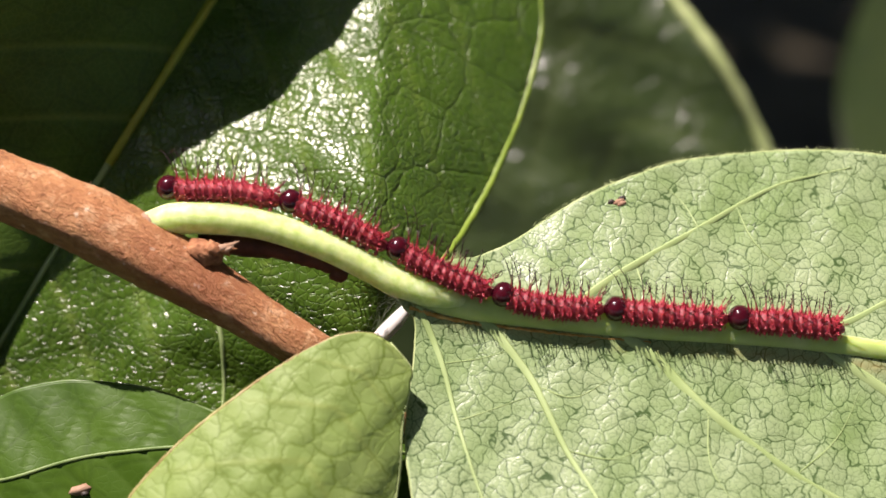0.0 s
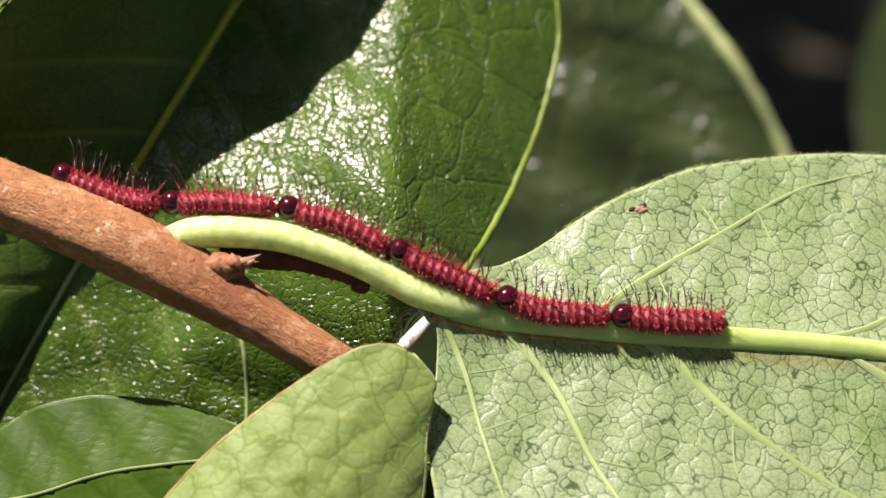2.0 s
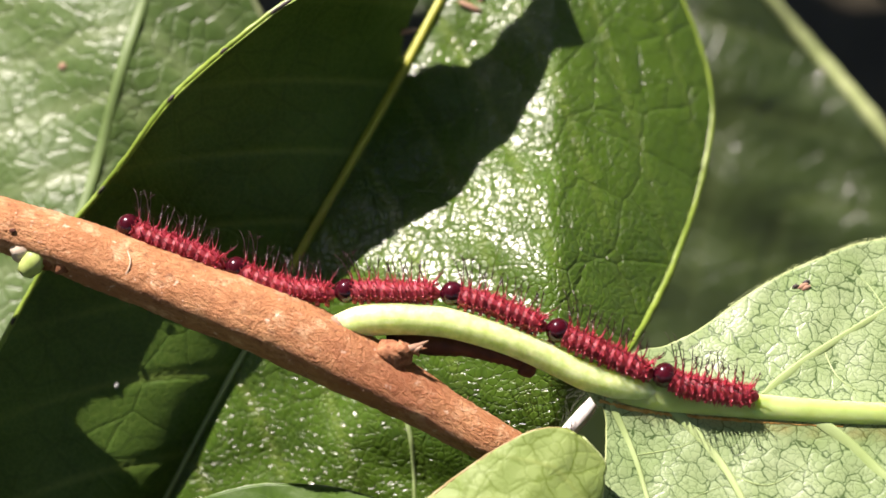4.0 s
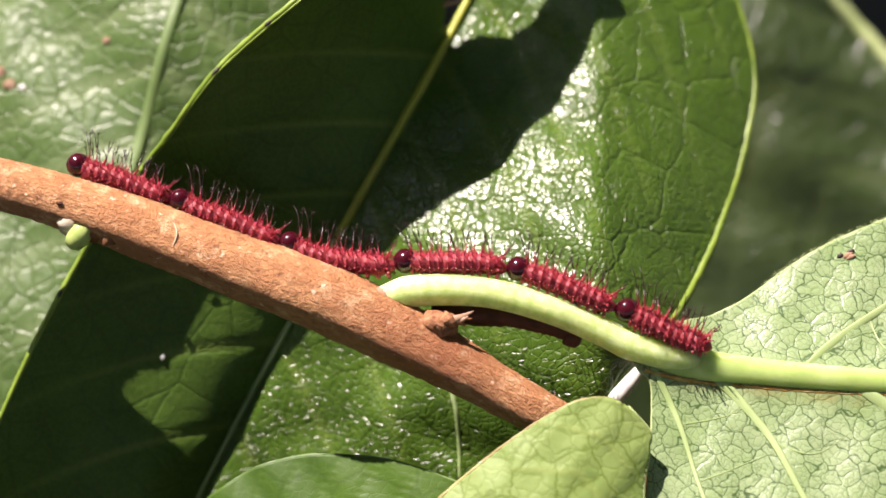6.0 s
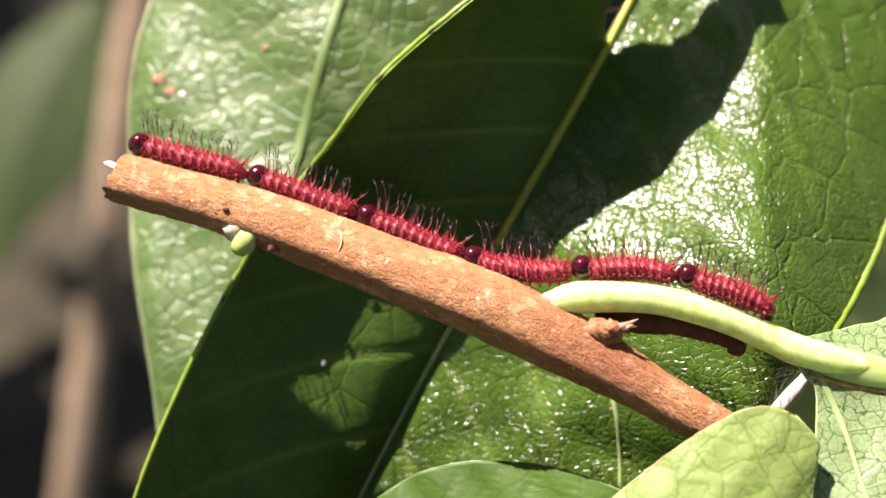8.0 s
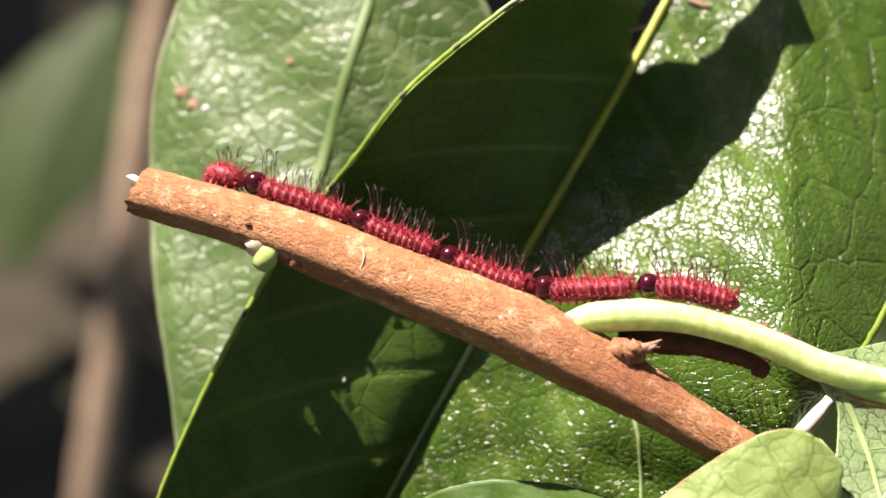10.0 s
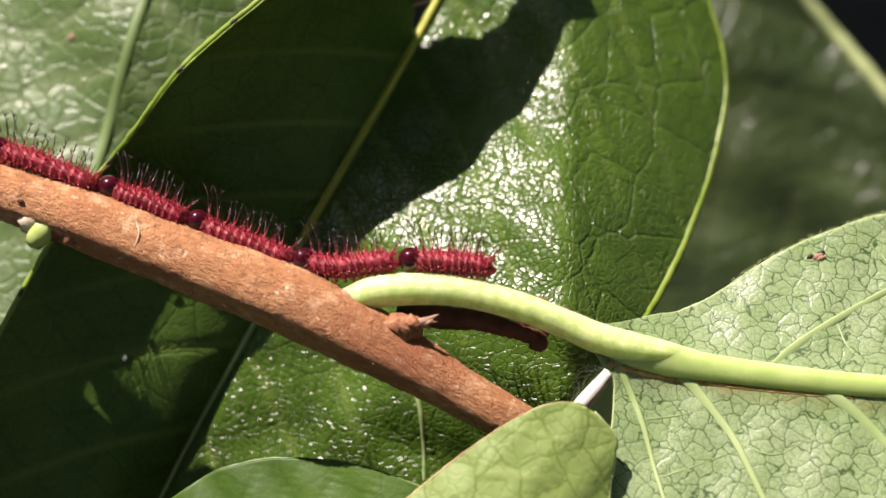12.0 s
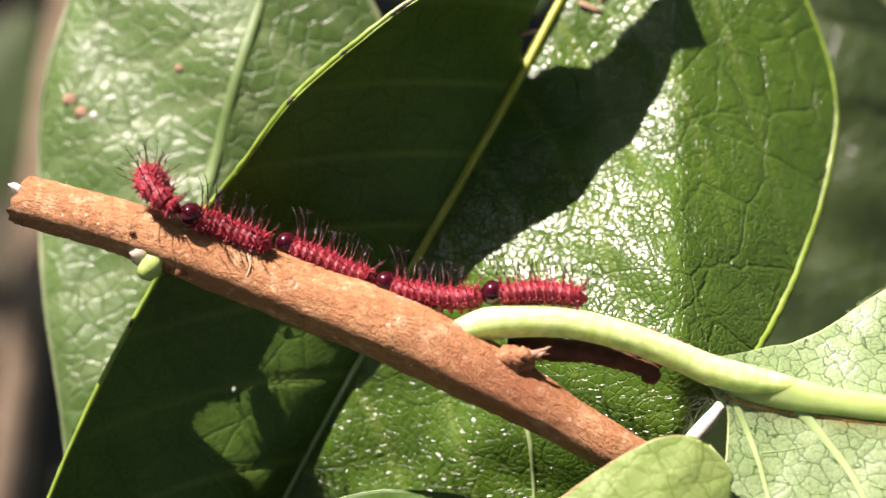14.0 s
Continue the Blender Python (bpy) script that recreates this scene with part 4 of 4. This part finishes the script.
def body_meshes():
    xs = np.linspace(-0.62, 0.62, 17)
    v, f = blob_rings(xs, 1 - 0.035 * np.abs(xs / 0.5) ** 4 - 0.008 * np.cos(2 * math.pi * xs / 0.42), 30, 0.85)
    # swellings at the roots of the spines
    for k, p in enumerate(v):
        x, a = p[0], math.degrees(math.atan2(p[1], p[2]))
        wart = sum(0.16 * math.exp(-(((x - 0.05) / 0.2) ** 2) - (((a - q) / 13) ** 2)) for q in WARTS)
        v[k] = (x, p[1] * (1 + wart), p[2] * (1 + wart))
    v = [(p[0], p[1] * 0.97, p[2] * 0.97) for p in v]
    seg = mesh_of("segment", mm(v), f, SKIN)
    v, f = blob_rings([-0.75, -0.62, -0.4, -0.1, 0.2, 0.5, 0.62], [0.1, 0.34, 0.56, 0.72, 0.8, 0.76, 0.5], 14, 0.85)
    tail = mesh_of("tail_segment", mm(v), f, SKIN)
    v, f = blob_rings([-0.95, -0.82, -0.5, -0.1, 0.3, 0.62, 0.82, 0.92], [0.4, 0.66, 0.94, 1.04, 0.98, 0.74, 0.42, 0.06], 24, 0.95)
    v = [np.array(p) * (1, 1, 1 - 0.06 * math.exp(-((p[1] / 0.12) ** 2))) for p in v]
    head = mesh_of("head", mm(v), f, HEAD)
    v, f = blob_rings([-0.14, -0.08, 0.06, 0.14], [0.1, 0.16, 0.16, 0.08], 8)
    v = [(p[0], p[1] * 0.9, p[2] * 2.0) for p in v]
    leg = mesh_of("leg", mm(v), f, LEG)
    return seg, tail, head, leg


SEGMENTS = 11
SEG, TAIL, HEAD_MESH, LEG_MESH = body_meshes()
SPINES = [spine_mesh(k, 1.0) for k in range(4)]
TALL = spine_mesh(9, 1.25, 0.08)
HIND = spine_mesh(11, 0.8, -0.5)


def caterpillar(label):
    """A caterpillar of rigid rings: head, body segments with branched spines, and short legs."""
    ob = new("caterpillar")
    ob.empty_display_size = 0.004
    pieces = [part("head", HEAD_MESH, ob, "shiny blackish red head")]
    for k in range(SEGMENTS):
        seg = part("segment" if k < SEGMENTS - 1 else "tail_segment", SEG if k < SEGMENTS - 1 else TAIL, ob)
        part("spine_tuft", TALL if k < 2 else HIND if k == SEGMENTS - 1 else SPINES[k % 4], seg, "branched blackish spines")
        for y in (-0.42, 0.42):
            leg = part("leg", LEG_MESH, seg)
            leg.location = (0, y / 1000, -0.85 / 1000)
        girth = float(np.interp(k, [0, 1, 4, 8, 10], [0.8, 0.88, 0.93, 0.88, 0.85]))
        seg.scale = (1, girth, girth)
        pieces.append(seg)
    tagged(ob, label, "caterpillar", "procession of caterpillars")
    return ob, pieces


# the way along which they file: leaf midrib, stalk, top of the twig (centre of the body, and its upward side)
def file_way(turn=None, climbs=False):
    pts = [((u, v + 1.25, d - 0.95), (0, 0.85, -0.52)) for u, v, d in [(50, -10, 4), (32, -7.4, 2), (15, -6.2, 1.2), (5, -5.1, 1.2)]]
    for (u, v, d), k in zip(STALK[::-1][3:7], [(0.3, 0.93, -0.1), (0.42, 0.9, 0.1), (0.25, 0.96, 0.12), (0.05, 0.99, 0.12)]):
        pts.append(((u + 2.1 * k[0], v + 2.1 * k[1], d + 2.1 * k[2]), k))
    for u, v, d in [(-30.0, 2.75, 0), (-36.8, 5.6, 0), (-42, 7.8, 0), (-47.4, 9.9, 0), (-53, 11.75, 0), (-59, 13.4, 0)]:
        k = (0.36, 0.80, -0.48) if climbs and u < -32 else (0.36, 0.92, 0.16)
        if turn is None or u > (-42.5 if climbs else turn + 1.5):
            pts.append(((u + 2.95 * k[0], v + 2.95 * k[1], d + 2.95 * k[2]), k))
    pts.insert(8, ((-24.6, 4.4, 0.1), (0.2, 0.97, 0.1)))
    if climbs:
        # from the front of the twig up and over it
        pts += [((-42.6, 10.7, -1.5), (0.3, 0.8, -0.4)), ((-44.1, 11.4, -2.3), (0.3, 0.6, -0.7)), ((-45.6, 12.3, -2.5), (0.2, 0.6, -0.75)), ((-46.9, 13.4, -2.2), (0.0, 0.7, -0.7)),
                ((-47.7, 14.4, -1.2), (-0.2, 0.85, -0.4)), ((-47.8, 14.9, 0.6), (-0.2, 0.95, 0.1)), ((-47.6, 14.3, 2.5), (-0.1, 0.7, 0.7)), ((-47.4, 12.7, 3.5), (0, 0.2, 1)), ((-47.2, 10.5, 3.6), (0, 0, 1)), ((-47.0, 8.5, 3.6), (0, 0, 1)), ((-46.8, 5.5, 3.6), (0, 0, 1))]
    elif turn is not None:
        # over the top of the twig and down behind it
        y = np.interp(turn, [-53, -47.4], [11.75, 9.9])
        for du, n in [(0.9, (0.3, 0.93, 0.1)), (-0.3, (0.3, 0.9, 0.5)), (0.2, (0.2, 0.2, 1.0)), (2.0, (-0.05, 0.05, 1.0)), (5.0, (-0.05, 0.05, 1.0)), (9.5, (-0.05, 0.05, 1.0))]:
            n = np.array(n) / np.linalg.norm(n)
            yy = y - 0.36 * max(du, 0)
            pts.append((tuple(np.array((turn + du, yy, 0)) + 3.1 * n), tuple(n)))
    a, b = curve([p for p, _ in pts], 2400), curve([n for _, n in pts], 2400)
    s = np.concatenate([[0], np.cumsum(np.linalg.norm(np.diff(a, axis=0), axis=1))])
    return s, a, b


def on_way(route, s):
    """The body's pose at s millimetres along the way."""
    at, a, b = route
    q = np.array([np.interp(s, at, a[:, k]) for k in range(3)])
    t = np.array([np.interp(s + 0.4, at, a[:, k]) - np.interp(s - 0.4, at, a[:, k]) for k in range(3)])
    n = np.array([np.interp(s, at, b[:, k]) for k in range(3)])
    x = way(*t)
    up = way(*n)
    y = up.cross(x).normalized()
    m = Matrix((x, y, x.cross(y))).transposed().to_4x4()
    m.translation = P(*q)
    return m


# where each head is along the way, in mm, at these seconds; the last row is the hindmost tail
CLOCK = [0.0, 1.5, 3.0, 3.7, 6.5, 8.0, 10.5, 11.5, 12.0, 12.5, 13.0, 13.5, 14.0]
FILE = [[73.7, 81.9, 88.9, 92.0, 103.7, 110.6, 111.8, 113.0, 116.0, 120.5, 121.5, 122.5, 123.0],
        [64.1, 72.6, 80.0, 82.5, 95.0, 100.3, 103.1, 104.9, 105.5, 107.2, 108.8, 110.0, 110.6],
        [54.9, 63.3, 71.1, 73.2, 85.3, 90.7, 93.9, 94.8, 95.6, 95.9, 96.6, 97.6, 97.9],
        [45.8, 53.8, 62.3, 65.0, 75.2, 81.4, 86.5, 87.4, 88.0, 88.6, 89.1, 89.7, 89.9],
        [36.8, 44.5, 53.1, 56.2, 66.2, 72.3, 78.5, 78.6, 78.9, 79.5, 79.8, 80.9, 81.3],
        [27.0, 35.4, 43.4, 47.1, 57.0, 64.0, 70.1, 70.1, 70.1, 70.4, 70.8, 71.9, 72.4],
        [18.5, 26.7, 35.3, 39.5, 49.6, 56.6, 62.9, 63.2, 63.2, 63.2, 63.3, 64.4, 65.0]]
STRAIGHT, OVER, OVER_NEAR = file_way(), file_way(-52.6), file_way(-50.2, True)
LABELS = ["red spiny caterpillar with a blackish head, leading the file", "red spiny caterpillar following close behind the leader",
          "red spiny caterpillar in the middle of the file", "red spiny caterpillar in the middle of the file",
          "red spiny caterpillar near the end of the file", "red spiny caterpillar at the end of the file"]
CRAWLERS = [caterpillar(text) for text in LABELS]


def blend(a, b, q):
    return Matrix.LocRotScale(a.translation.lerp(b.translation, q), a.to_quaternion().slerp(b.to_quaternion(), q), None)


RISE = [(0.0, 0.0), (6.5, 0.0), (8.2, 0.4), (10.3, 0.9), (12.0, 1.0), (14.0, 1.0)]


def sway():
    """The stalk and its leaf rise a little once the file has left them."""
    facing = way(0, 0, -1)
    foot, root = Matrix.Translation(P(*STALK[0])), P(-3.4, -2.7, 0.8)
    stalk_rows, leaf_rows = [], []
    for t, q in RISE:
        stalk_rows.append((t, foot @ Matrix.Rotation(radians(2.5 * q), 4, facing)))
        leaf_rows.append((t, Matrix.Translation(root + P(-0.15 * q, 0.95 * q, 0)) @ Matrix.Rotation(radians(-1.8 * q), 4, facing)))
    walk(LEAF_STALK, stalk_rows)
    walk(PALE_LEAF, leaf_rows)


def motions():
    sway()
    facing, foot = way(0, 0, -1), Matrix.Translation(P(*STALK[0]))
    times = [0.5 * k for k in range(29)]
    for i, (ob, pieces) in enumerate(CRAWLERS):
        rows, piece_rows = [], [[] for _ in pieces]
        for t in times:
            up = float(np.interp(t, [a for a, _ in RISE], [b for _, b in RISE]))
            head = float(np.interp(t, CLOCK, FILE[i]))
            tail = float(np.interp(t, CLOCK, FILE[i + 1])) + (1.4 if i < 5 else 0.7)
            if i == 0:
                tail = max(tail, head - 9.6)
            way_b, q = (OVER, np.clip((t - 8.2) / 2.0, 0, 1)) if i == 0 else (OVER_NEAR, np.clip((t - 11.9) / 1.1, 0, 1)) if i in (1, 2) else (STRAIGHT, 0)
            poses = []
            for k in range(len(pieces)):
                s = (head if k == 0 else head - 0.72 + (tail - head + 0.72) * (k - 1) / (len(pieces) - 2)) + (0.10 * math.sin(6.283 * (0.8 * t - k / 9) + i) if k else 0)
                m = on_way(STRAIGHT, s)
                if q > 0:
                    m = blend(m, on_way(way_b, s), float(q)) if q < 1 else on_way(way_b, s)
                lift = 0.26 if k == 0 else 0.12 if k == 1 else 0.06 * math.sin(6.283 * (0.8 * t - k / 9) + i)
                m.translation += m.col[2].to_3d() * lift / 1000
                # those on the stalk ride up with it
                if s < 75:
                    m = foot @ Matrix.Rotation(radians(2.5 * up * min(1, (75 - s) / 3)), 4, facing) @ foot.inverted() @ m
                poses.append(m)
            base = Matrix.Translation(poses[len(pieces) // 2].translation)
            rows.append((t, base))
            for r, m in zip(piece_rows, poses):
                r.append((t, base.inverted() @ m))
        walk(ob, rows)
        for piece, r in zip(pieces, piece_rows):
            walk(piece, r)


motions()
